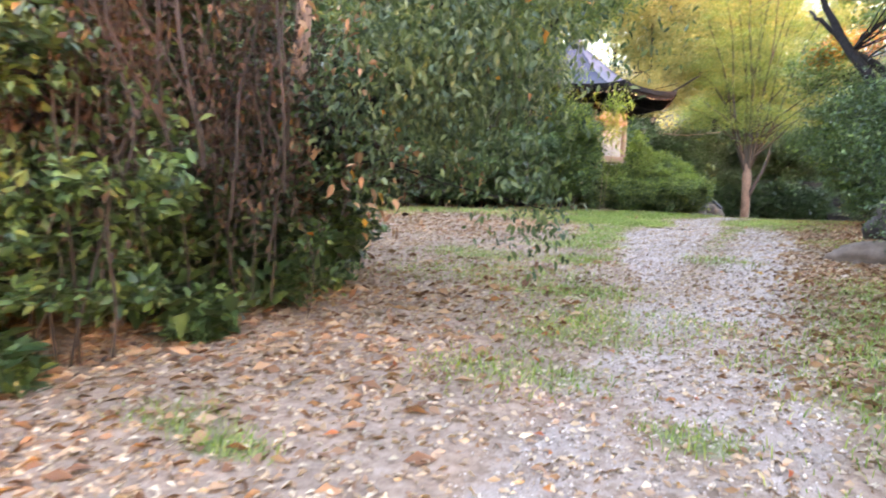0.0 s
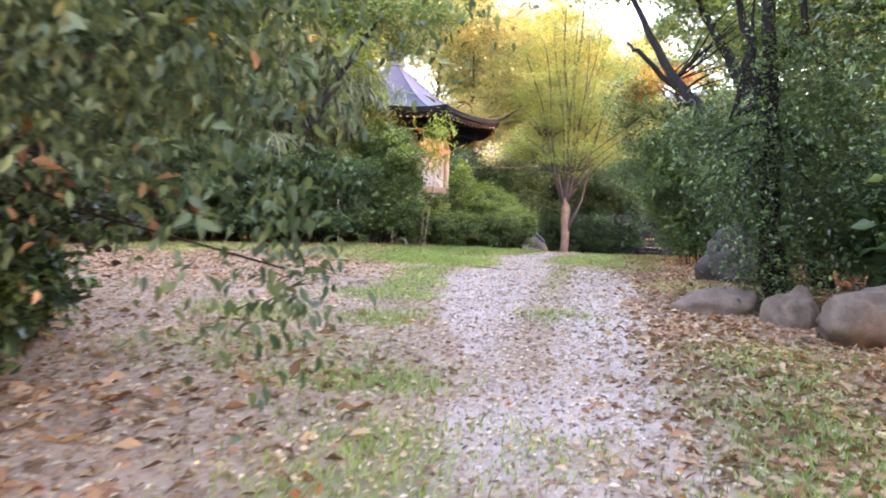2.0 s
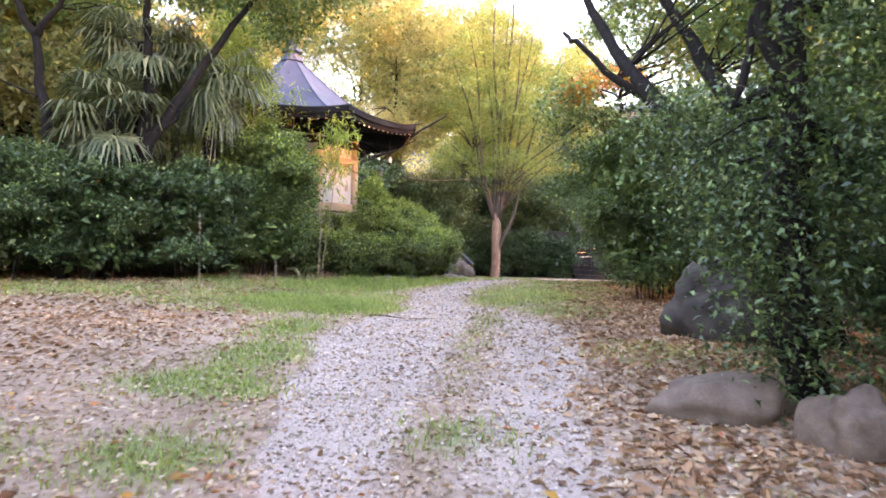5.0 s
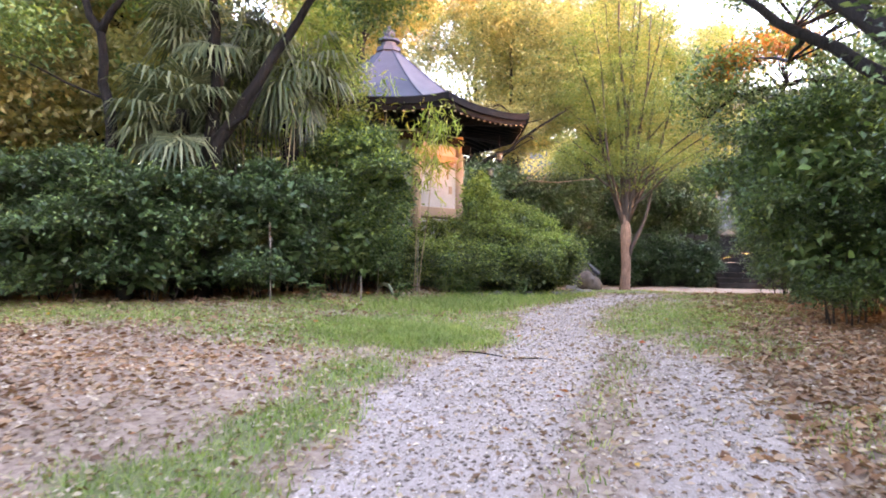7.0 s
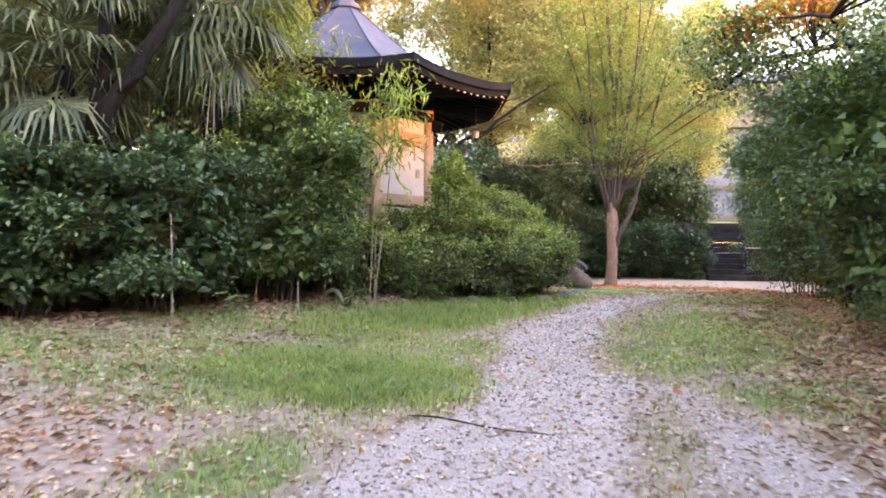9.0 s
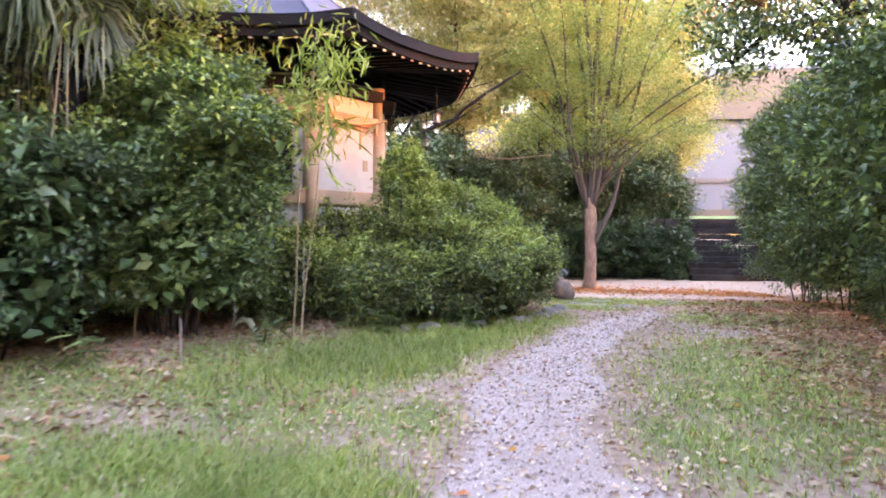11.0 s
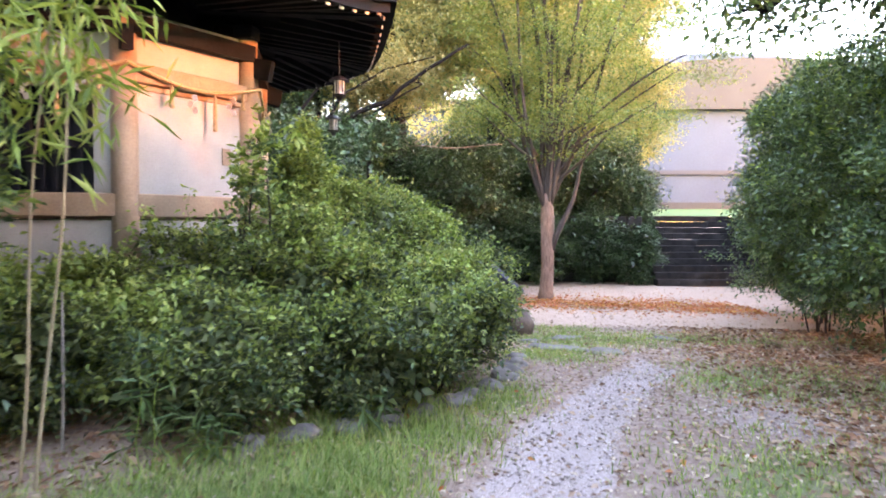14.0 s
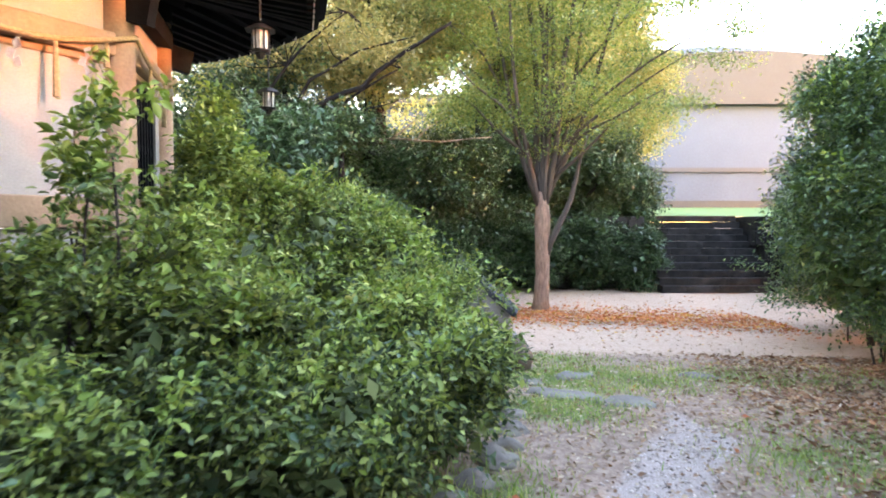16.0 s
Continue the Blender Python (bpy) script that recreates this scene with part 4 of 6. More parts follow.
shrub("sapling", "slender sapling with sparse leaves before the plaster wall", (-2.2, -14.95), [(0, 0, 1.25, 0.28, 0.2, 0.5), (0.12, 0, 1.7, 0.16, 0.15, 0.35)], "leaf_mid", R, 110, 7, 0.07, 0.06, 0.42, "sapling", 4, extra=[("leaf_bright", 0.4, 0.065)], shaped=True, shoots=10, fill=False)
for x, y, h in ((-2.5, -15.75, 0.85), (-1.55, -15.0, 1.15), (-3.2, -16.5, 0.85), (-2.05, -16.05, 0.8), (-1.1, -15.2, 0.95), (-0.75, -14.4, 1.0)):
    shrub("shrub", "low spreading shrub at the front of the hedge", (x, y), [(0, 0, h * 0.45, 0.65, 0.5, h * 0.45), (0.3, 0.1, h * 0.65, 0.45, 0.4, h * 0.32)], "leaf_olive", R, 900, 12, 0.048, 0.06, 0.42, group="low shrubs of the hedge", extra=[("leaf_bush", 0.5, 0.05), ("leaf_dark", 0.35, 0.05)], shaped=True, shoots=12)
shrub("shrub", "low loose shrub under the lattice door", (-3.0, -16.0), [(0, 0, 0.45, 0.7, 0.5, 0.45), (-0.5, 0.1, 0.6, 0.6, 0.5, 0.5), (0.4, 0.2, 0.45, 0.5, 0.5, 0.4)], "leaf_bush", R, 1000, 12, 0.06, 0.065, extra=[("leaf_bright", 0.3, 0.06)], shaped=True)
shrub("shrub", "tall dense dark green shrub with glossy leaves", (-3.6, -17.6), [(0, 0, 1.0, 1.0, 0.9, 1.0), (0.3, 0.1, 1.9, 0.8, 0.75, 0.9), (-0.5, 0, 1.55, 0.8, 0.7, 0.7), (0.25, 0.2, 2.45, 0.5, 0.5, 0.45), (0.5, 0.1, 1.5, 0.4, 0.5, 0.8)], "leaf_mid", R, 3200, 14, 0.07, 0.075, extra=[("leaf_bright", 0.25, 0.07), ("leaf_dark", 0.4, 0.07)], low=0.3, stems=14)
for i, (x, y, h) in enumerate(((-5.2, -18.2, 2.0), (-6.5, -18.9, 2.2), (-7.8, -19.8, 2.3), (-9.2, -20.8, 2.5), (-10.8, -21.8, 2.8), (-4.7, -17.0, 2.0), (-12.4, -22.6, 2.8), (-4.15, -19.2, 2.0), (-5.3, -19.9, 2.0), (-6.6, -20.5, 2.1), (-7.9, -21.3, 2.2), (-9.4, -22.2, 2.3))):
    w = R.uniform(0.95, 1.15)
    shrub("shrub", "dense dark green evergreen shrub of the hedge", (x, y), [(0, 0, h * 0.4, w, 0.9, h * 0.42), (0.3, 0.1, h * 0.68, w * 0.7, 0.7, h * 0.33), (-0.4, -0.1, h * 0.6, w * 0.7, 0.75, h * 0.33)], "leaf_dark", R, 2000, 13, 0.075, 0.08, group="dark shrubs of the hedge", extra=[("leaf_mid", 0.25, 0.075)], low=0.2)
for x, y in ((-5.0, -16.4), (-6.3, -17.5), (-7.6, -18.4), (-9.0, -19.3), (-10.5, -20.3), (-12.2, -21.2), (-14.0, -22.4), (-15.6, -23.4), (-8.4, -16.8), (-11.0, -18.6)):
    shrub("shrub", "low dark evergreen in the shade behind the hedge", (x, y), [(0, 0, 0.6, 1.15, 0.9, 0.65), (0.3, 0.1, 1.1, 0.8, 0.7, 0.5)], "leaf_dark", R, 800, 11, 0.09, 0.1, group="low evergreens behind the hedge", low=0.02)
# ---- shrubs across the path ----
# the shrub at y = -15.05 is added to bound the sun patch on the hall
for i, (x, y, h, w) in enumerate(((4.5, -16.4, 3.3, 1.35), (4.5, -13.7, 3.7, 1.4), (4.75, -10.9, 4.3, 1.65), (5.25, -6.9, 4.5, 1.75), (5.6, -18.7, 3.8, 1.5), (5.4, -15.05, 3.9, 1.35), (7.0, -4.0, 3.8, 1.5), (4.4, -9.1, 4.3, 1.3))):
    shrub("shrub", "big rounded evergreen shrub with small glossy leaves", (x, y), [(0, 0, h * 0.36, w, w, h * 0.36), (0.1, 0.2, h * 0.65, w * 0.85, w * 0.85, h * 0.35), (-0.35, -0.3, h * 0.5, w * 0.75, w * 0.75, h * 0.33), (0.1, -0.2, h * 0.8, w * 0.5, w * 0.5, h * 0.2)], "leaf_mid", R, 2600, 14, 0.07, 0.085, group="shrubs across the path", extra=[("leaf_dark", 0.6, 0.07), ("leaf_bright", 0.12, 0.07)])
for i, (x, y, h, w) in enumerate(((8.6, 1.6, 3.2, 1.5), (9.8, 0.2, 3.4, 1.6), (8.6, 4.2, 3.6, 1.3), (9.2, -3.0, 3.6, 1.6))):
    shrub("shrub", "evergreen shrub beside the stone stairs", (x, y), [(0, 0, h * 0.4, w, w * 0.8, h * 0.42), (-0.2, 0.1, h * 0.7, w * 0.7, w * 0.7, h * 0.32)], "leaf_mid", R, 1200, 12, 0.09, 0.11, group="shrubs by the stairs", extra=[("leaf_dark", 0.5, 0.09)])
for i, (x, y, h, w) in enumerate(((2.75, 3.3, 2.0, 0.85), (1.5, 3.2, 2.0, 0.95), (-0.2, 2.8, 2.3, 1.1), (-1.9, 2.5, 2.6, 1.2), (-3.6, 2.0, 2.6, 1.3), (-5.4, 1.6, 2.8, 1.3), (2.9, 4.9, 3.3, 0.8), (-7.0, 0.5, 3.0, 1.4))):
    shrub("shrub", "clipped dark evergreen shrub before the retaining wall", (x, y), [(0, 0, h * 0.42, w, 0.6, h * 0.45), (0.1, 0, h * 0.7, w * 0.8, 0.5, h * 0.3)], "leaf_dark", R, 1000, 12, 0.09, 0.1, group="shrubs before the wall")

for i, (x, y, h, w) in enumerate(((6.4, -21.2, 2.6, 1.2), (6.6, -23.6, 3.0, 1.3), (6.2, -26.2, 3.0, 1.3), (6.4, -28.7, 2.8, 1.3), (6.9, -31.2, 2.8, 1.4), (6.9, -34.0, 2.8, 1.4), (5.3, -25.0, 2.2, 0.9), (10.5, -6.0, 3.6, 1.6), (11.0, -2.2, 3.6, 1.6))):
    shrub("shrub", "dark glossy evergreen shrub under the trees", (x, y), [(0, 0, h * 0.4, w, w, h * 0.42), (0.1, 0.1, h * 0.7, w * 0.75, w * 0.75, h * 0.32)], "leaf_dark", R, 1500, 12, 0.085, 0.1, group="dark shrubs under the trees", extra=[("leaf_mid", 0.2, 0.08)])

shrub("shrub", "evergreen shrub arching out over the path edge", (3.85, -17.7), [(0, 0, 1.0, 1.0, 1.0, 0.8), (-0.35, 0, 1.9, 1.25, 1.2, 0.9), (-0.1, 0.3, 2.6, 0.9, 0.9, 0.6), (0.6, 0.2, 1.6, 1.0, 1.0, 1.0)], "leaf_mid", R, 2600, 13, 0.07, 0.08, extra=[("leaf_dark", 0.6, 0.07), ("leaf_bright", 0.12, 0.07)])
for i, (x, y) in enumerate(((-0.9, 4.9), (1.0, 5.3), (-2.9, 4.6), (-5.0, 4.2))):
    shrub("shrub", "tall dark evergreen on the terrace", (x, y), [(0, 0, 2.9, 1.5, 1.0, 1.6), (0.2, 0.1, 4.1, 1.2, 0.9, 1.1)], "leaf_dark", R, 1300, 12, 0.12, 0.13, group="dark evergreens of the terrace", low=1.2)

# ---- the thicket where the walk starts ----
shrub("thicket", "dense thicket of green saplings and dry vines", (-2.6, -31.0), [(-0.3, 0, 0.7, 1.3, 2.2, 0.7), (0.1, 1.3, 1.5, 1.2, 1.3, 1.1), (-0.8, -0.6, 2.6, 1.2, 1.6, 0.9), (-1.0, 0.2, 3.4, 1.6, 2.0, 1.0)], "leaf_dark", R, 1900, 9, 0.1, 0.13, 0.6, "thicket", 22, extra=[("leaf_mid", 0.35, 0.1), ("leaf_dry", 0.5, 0.1)], shaped=True)


def spray(name, label, at, clumps, material, seed, size=0.11, per=10, spread=0.1, width=0.5, droop=0.6, category="branch", bark="bark_dark", foot=None):
    """A bough with hanging leaves: clumps of (x, y, z, rx, ry, rz, sprigs) in the world, and the boughs that carry them from foot."""
    rng = np.random.default_rng(seed)
    x, y = at
    z = ground_z(x, y)
    ob = thing(name, label, category, (x, y, z))
    o = np.array([x, y, z])
    foot = np.array(foot if foot else (0, 0, 1.5), float)
    for (cx, cy, cz, rx, ry, rz, n) in clumps:
        c = np.array([cx, cy, cz]) - o
        part("limb", tube(wander(foot, c, 7, 0.15, rng, 0.2), np.linspace(0.008 + 0.037 * min(1, n / 100), 0.004 + 0.006 * min(1, n / 100), 8), 6), M[bark], ob, "", True)
        p = c + rng.normal(0, 0.5, (n, 3)) * np.array([rx, ry, rz])
        v, f = leaves(p, per, spread, size, size * width, rng, droop, 0.3, None, True)
        mesh_part("foliage", v, f, M[material], ob)
    return ob


# the hanging boughs and dry vines at the start
def start_tree():
    rng = np.random.default_rng(61)
    ob = spray("maple_tree", "broad-leaved tree with boughs drooping over the path", (-2.0, -30.0), [
        (0.3, -30.5, 1.85, 0.65, 0.6, 0.8, 110), (-0.4, -30.6, 1.75, 0.65, 0.7, 0.75, 120), (-0.05, -29.9, 2.6, 1.0, 1.0, 0.7, 150), (-0.9, -29.5, 2.4, 0.8, 0.8, 0.9, 130),
        (0.72, -30.4, 0.75, 0.12, 0.12, 0.2, 9), (0.7, -29.6, 3.5, 1.2, 1.2, 0.5, 120), (-1.6, -29.0, 3.4, 1.6, 1.4, 0.9, 150)],
        "leaf_maple", 62, 0.075, 26, (0.11, 0.11, 0.2), 0.4, 1.3, "tree", "bark_dark", (0, 0, 1.2))
    part("trunk", tube([(0, 0, -0.2), (0.05, 0, 0.8), (0.1, -0.1, 2.0), (0.0, 0.1, 3.6)], [0.16, 0.12, 0.1, 0.05], 9), M["bark_pink"], ob, "", True)
    c = rng.uniform(-1, 1, (32, 3)) * np.array([1.0, 0.5, 0.9]) + np.array([1.0, -0.6, 1.8])
    v, f = leaves(c, 7, (0.07, 0.07, 0.1), 0.1, 0.045, rng, 1.5, 0.2, None, True)
    mesh_part("withered_leaves", v, f, M["leaf_brown"], ob, "hanging withered leaves")
    # stray orange leaves
    c = np.array([(2.3, -0.5, 2.0), (1.6, -0.6, 1.6), (2.6, -0.5, 2.6), (1.2, -0.7, 1.3), (2.0, 0, 3.0), (0.8, -0.4, 1.7)])
    v, f = leaves(c, 4, 0.3, 0.11, 0.075, rng, 0.8)
    mesh_part("orange_leaf", v, f, M["leaf_orange"], ob, "orange autumn leaves among the green")
    return ob


def vine_tangle():
    """Dry climbing stems with withered leaves that hang over the thicket."""
    rng = np.random.default_rng(71)
    ob = thing("dry_vines", "brown tangle of dry vines and withered leaves", "vine", (-1.45, -31.5, ground_z(-1.45, -31.5)))
    pts = []
    for i in range(80):
        a = np.array([rng.uniform(-1.8, 0.45), rng.uniform(-1.1, 1.2), rng.uniform(1.8, 3.8)])
        b = np.array([a[0] + rng.uniform(-0.3, 0.5), a[1] + rng.uniform(-0.4, 0.4), rng.uniform(0.0, 1.4)])
        w = wander(a, b, 9, 0.16, rng)
        part("vine", tube(w, np.full(10, rng.uniform(0.005, 0.013)), 4), M["bark_vine"], ob)
        pts += w[:8]
    pts = np.array(pts)
    v, f = leaves(pts, 10, (0.12, 0.12, 0.16), 0.08, 0.035, rng, 1.2)
    mesh_part("withered_leaves", v, f, M["leaf_dry"], ob)
    return ob


vine_tangle()
R = np.random.default_rng(77)
for i, (x, y, s) in enumerate(((-2.5, -31.6, 0.75), (-1.9, -30.5, 0.65), (-3.0, -32.6, 0.8), (-2.1, -29.6, 0.6), (-2.9, -28.4, 0.7), (-1.55, -31.6, 0.22), (-1.75, -33.0, 0.2), (-4.0, -27.6, 0.7), (-3.4, -31.9, 1.1), (-2.9, -30.9, 1.0))):
    shrub("sapling", "low green sapling rising from the leaf litter", (x, y), [(0, 0, s * 0.6, s * 0.8, s * 0.8, s * 0.55), (s * 0.3, 0, s * 1.0, s * 0.5, s * 0.5, s * 0.35)], "leaf_dark", R, int(240 * s + 20), 9, 0.1, 0.06, 0.55, "sapling", 3, "saplings by the thicket", [("leaf_mid", 0.45, 0.1)], shaped=True)

shrub("sapling", "tall green sapling standing before the dry vines", (-1.85, -32.5), [(0, 0, 1.95, 0.55, 0.5, 0.32), (0.35, 0.2, 1.35, 0.45, 0.45, 0.35), (-0.4, 0, 1.25, 0.45, 0.45, 0.35), (0.1, 0.1, 0.7, 0.5, 0.5, 0.35)], "leaf_dark", R, 300, 9, 0.1, 0.07, 0.55, "sapling", 4, "", [("leaf_mid", 0.5, 0.1)], shaped=True, fill=False)
for x, y, h in ((-4.6, -32.6, 4.6), (-5.0, -30.2, 4.8), (-4.2, -34.6, 4.4), (-4.6, -28.0, 3.6), (-6.2, -31.5, 5.2)):
    shrub("thicket", "dark overgrown thicket behind the dry vines", (x, y), [(0, 0, h * 0.3, 1.4, 1.5, h * 0.32), (0.2, 0.1, h * 0.6, 1.4, 1.5, h * 0.32), (0, 0, h * 0.85, 1.2, 1.3, h * 0.25)], "leaf_dark", R, 1700, 12, 0.11, 0.12, 0.5, "thicket", 12, "dark thickets at the start", [("leaf_dry", 0.4, 0.1)])
M["leaf_maple"] = leaf_material("drooping broad leaves", [(0.028, 0.06, 0.032), (0.052, 0.095, 0.048), (0.09, 0.145, 0.068), (0.16, 0.21, 0.1)], 0.45, 0.35)
start_tree()

# ---- plants round the hall ----
def bamboo(at, top, seed, culms=2, label="slender bamboo with a drooping tuft of pale green leaves", tuft=60):
    rng = np.random.default_rng(seed)
    x, y = at
    z = ground_z(x, y)
    ob = thing("bamboo", label, "bamboo", (x, y, z), 0, "bamboo by the hall")
    for i in range(culms):
        h = top - z - 0.2 * i
        w = wander((0.09 * i, 0.02 * i, -0.05), (0.22 + 0.1 * i, 0.15, h), 12, 0.05, rng)
        part("culm", tube(w, np.linspace(0.011, 0.004, 13), 6), M["bamboo"], ob)
        c = np.array(w[-5:])
        v, f = leaves(np.repeat(c, tuft // 5, axis=0) + rng.normal(0, 0.16, (tuft // 5 * 5, 3)) * np.array([1.2, 1.0, 0.7]), 5, 0.07, 0.2, 0.026, rng, 1.2)
        mesh_part("leaf_tuft", v, f, M["leaf_bright"], ob)
    return ob


bamboo((-2.5, -17.05), 3.85, 81, 2, tuft=60)
bamboo((-3.5, -17.5), 2.3, 82, 1, "short bamboo cane with a few leaves", 15)
bamboo((-1.95, -15.95), 1.35, 83, 1, "young bamboo with arching leaves", 10)
bamboo((-4.4, -17.9), 4.4, 84, 1, "tall thin bamboo with sparse leaves", 40)
bamboo((-4.75, -16.2), 4.0, 85, 2, "tall thin bamboo with sparse leaves", 30)


def dry_stems():
    """Bare upright stems and old creepers that stand behind the hedge under the palms."""
    rng = np.random.default_rng(87)
    ob = thing("dry_creeper", "brown bare stems of dry creeper behind the hedge", "creeper", (-5.0, -17.9, ground_z(-5.0, -17.9)))
    for i in range(46):
        a = np.array([rng.uniform(-0.7, 0.95), rng.uniform(-0.5, 0.5), 0.3])
        b = a + np.array([rng.uniform(-0.25, 0.25), rng.uniform(-0.2, 0.2), rng.uniform(2.6, 4.4)])
        part("stem", tube(wander(a, b, 8, 0.1, rng), np.linspace(0.014, 0.005, 9), 5), M["bark_grey" if i % 3 == 0 else "bark_brown"], ob)
    c = np.column_stack([rng.uniform(-0.8, 1.1, 420), rng.uniform(-0.5, 0.5, 420), rng.uniform(2.2, 4.6, 420)])
    v, f = leaves(c, 6, 0.09, 0.08, 0.032, rng, 0.9)
    mesh_part("leaf_tuft", v, f, M["leaf_yellow"], ob, "yellowing creeper leaves")
    return ob


dry_stems()
for k, (x, y, top) in enumerate(((-4.25, -18.5, 5.2), (-4.15, -18.4, 5.0), (-3.75, -17.9, 4.7), (-4.95, -18.7, 4.9), (-3.45, -16.6, 4.5))):
    bamboo((x, y), top, 181 + k, 1, "tall thin bamboo with sparse leaves", 30)


def arching_leaf(x, y, turn):
    """One broad pale blade that arches out of the hedge foot."""
    bm = tube([(0, 0, 0.0), (0.05, 0, 0.12), (0.13, 0, 0.2), (0.23, 0, 0.22), (0.32, 0, 0.18), (0.38, 0, 0.1)], [0.02, 0.028, 0.034, 0.032, 0.022, 0.004], 8)
    ob = part("leaf_blade", bm, M["frond_pale"], None, "", True)
    ob.matrix_basis = pose(x, y, ground_z(x, y) - 0.01, 0, 0, turn)
    return tagged(ob, "broad pale arching leaf at the hedge foot", "leaf")


def stake(x, y, h, lean):
    z = ground_z(x, y)
    ob = part("stake", tube([(0, 0, -0.05), (lean * 0.4, 0.01, h * 0.5), (lean, 0, h)], [0.011, 0.01, 0.007], 6), M["bark_grey"])
    ob.matrix_basis = pose(x, y, z)
    return tagged(ob, "thin dry stem standing before the dark hedge", "stem", "dry stems before the hedge")


def dwarf_bamboo(at, h, seed, stems=3):
    """A young dwarf bamboo: thin green stems with long strap leaves."""
    rng = np.random.default_rng(seed)
    x, y = at
    ob = thing("dwarf_bamboo", "dwarf bamboo with long light green strap leaves", "bamboo", (x, y, ground_z(x, y)), 0, "dwarf bamboo at the hedge foot")
    for i in range(stems):
        w = wander((rng.uniform(-0.05, 0.05), rng.uniform(-0.05, 0.05), -0.03), (rng.uniform(-0.15, 0.15), rng.uniform(-0.15, 0.1), h * rng.uniform(0.7, 1.0)), 6, 0.03, rng)
        part("stem", tube(w, np.linspace(0.005, 0.002, 7), 5), M["leaf_bright"], ob)
        v, f = leaves(np.array(w[2:]), 4, 0.02, 0.2, 0.02, rng, 0.1, 0.6, None, True)
        mesh_part("leaf_tuft", v, f, M["leaf_mid"], ob)
    return ob


for k, (x, y, h) in enumerate(((-1.95, -16.65, 0.95), (-1.7, -16.4, 0.4), (-2.5, -17.35, 0.35), (-0.95, -15.5, 0.3), (-3.3, -19.0, 0.3))):
    dwarf_bamboo((x, y), h, 400 + k, 2 + k % 2)
for x, y, h, l in ((-2.75, -18.55, 0.42, 0.0), (-3.57, -19.72, 1.15, -0.02), (-4.5, -18.9, 0.7, 0.03), (-3.1, -17.2, 1.1, 0.05), (-5.6, -19.5, 0.6, -0.04), (-6.6, -20.1, 0.5, 0.03), (-7.6, -21.0, 0.5, 0.08), (-2.6, -16.6, 1.0, 0.02)):
    stake(x, y, h, l)


def fan_palm(at, crown, seed):
    """A windmill palm: a shaggy trunk and round fan fronds, the old ones hanging."""
    rng = np.random.default_rng(seed)
    x, y = at
    z = ground_z(x, y)
    h = crown - z
    ob = thing("fan_palm", "shaggy fan palm with drooping grey-green fronds", "palm", (x, y, z), 0, "palms behind the hedge")
    part("trunk", tube(wander((0, 0, -0.1), (0.1, 0, h), 8, 0.08, rng), [0.1, 0.11, 0.12, 0.12, 0.13, 0.14, 0.14, 0.13, 0.1], 10), M["bark_dark"], ob, "", True)
    for i in range(34):
        a = rng.uniform(0, 6.28)
        el = rng.uniform(-1.3, 0.8)
        out = np.array([math.cos(a) * math.cos(el), math.sin(a) * math.cos(el), math.sin(el)])
        root = np.array([0.1, 0, h])
        hub = root + out * rng.uniform(0.45, 0.75) - np.array([0, 0, 0.12])
        fr = part("petiole", tube([root, (root + hub) / 2 + np.array([0, 0, 0.05]), hub], [0.014, 0.012, 0.01], 5), M["frond"], ob)
        side = np.cross(out, (0, 0, 1))
        side /= np.linalg.norm(side)
        n = 26
        vs, fs = [], []
        for j in range(n):
            b = (j / (n - 1) - 0.5) * 4.4
            d = out * math.cos(b) + side * math.sin(b)
            w = np.cross(d, np.cross(out, side))
            w = w / np.linalg.norm(w) * 0.022
            L = rng.uniform(0.55, 0.75)
            m = hub + d * L * 0.6
            t = hub + d * L - np.array([0, 0, rng.uniform(0.2, 0.48)])
            k = len(vs)
            vs += [hub, m + w, m - w, t]
            fs += [(k, k + 1, k + 2), (k + 1, k + 3, k + 2)]
        mesh_part("frond", vs, fs, M["frond"], ob)
    return ob


M["frond_pale"] = surface("pale green leaf blade", (0.2, 0.24, 0.15), (0.32, 0.35, 0.25), 8, 0.5)
arching_leaf(-2.75, -17.3, 160)
fan_palm((-5.55, -19.3), 3.55, 91)
fan_palm((-5.3, -18.9), 4.85, 92)
fan_palm((-4.4, -18.0), 4.6, 93)

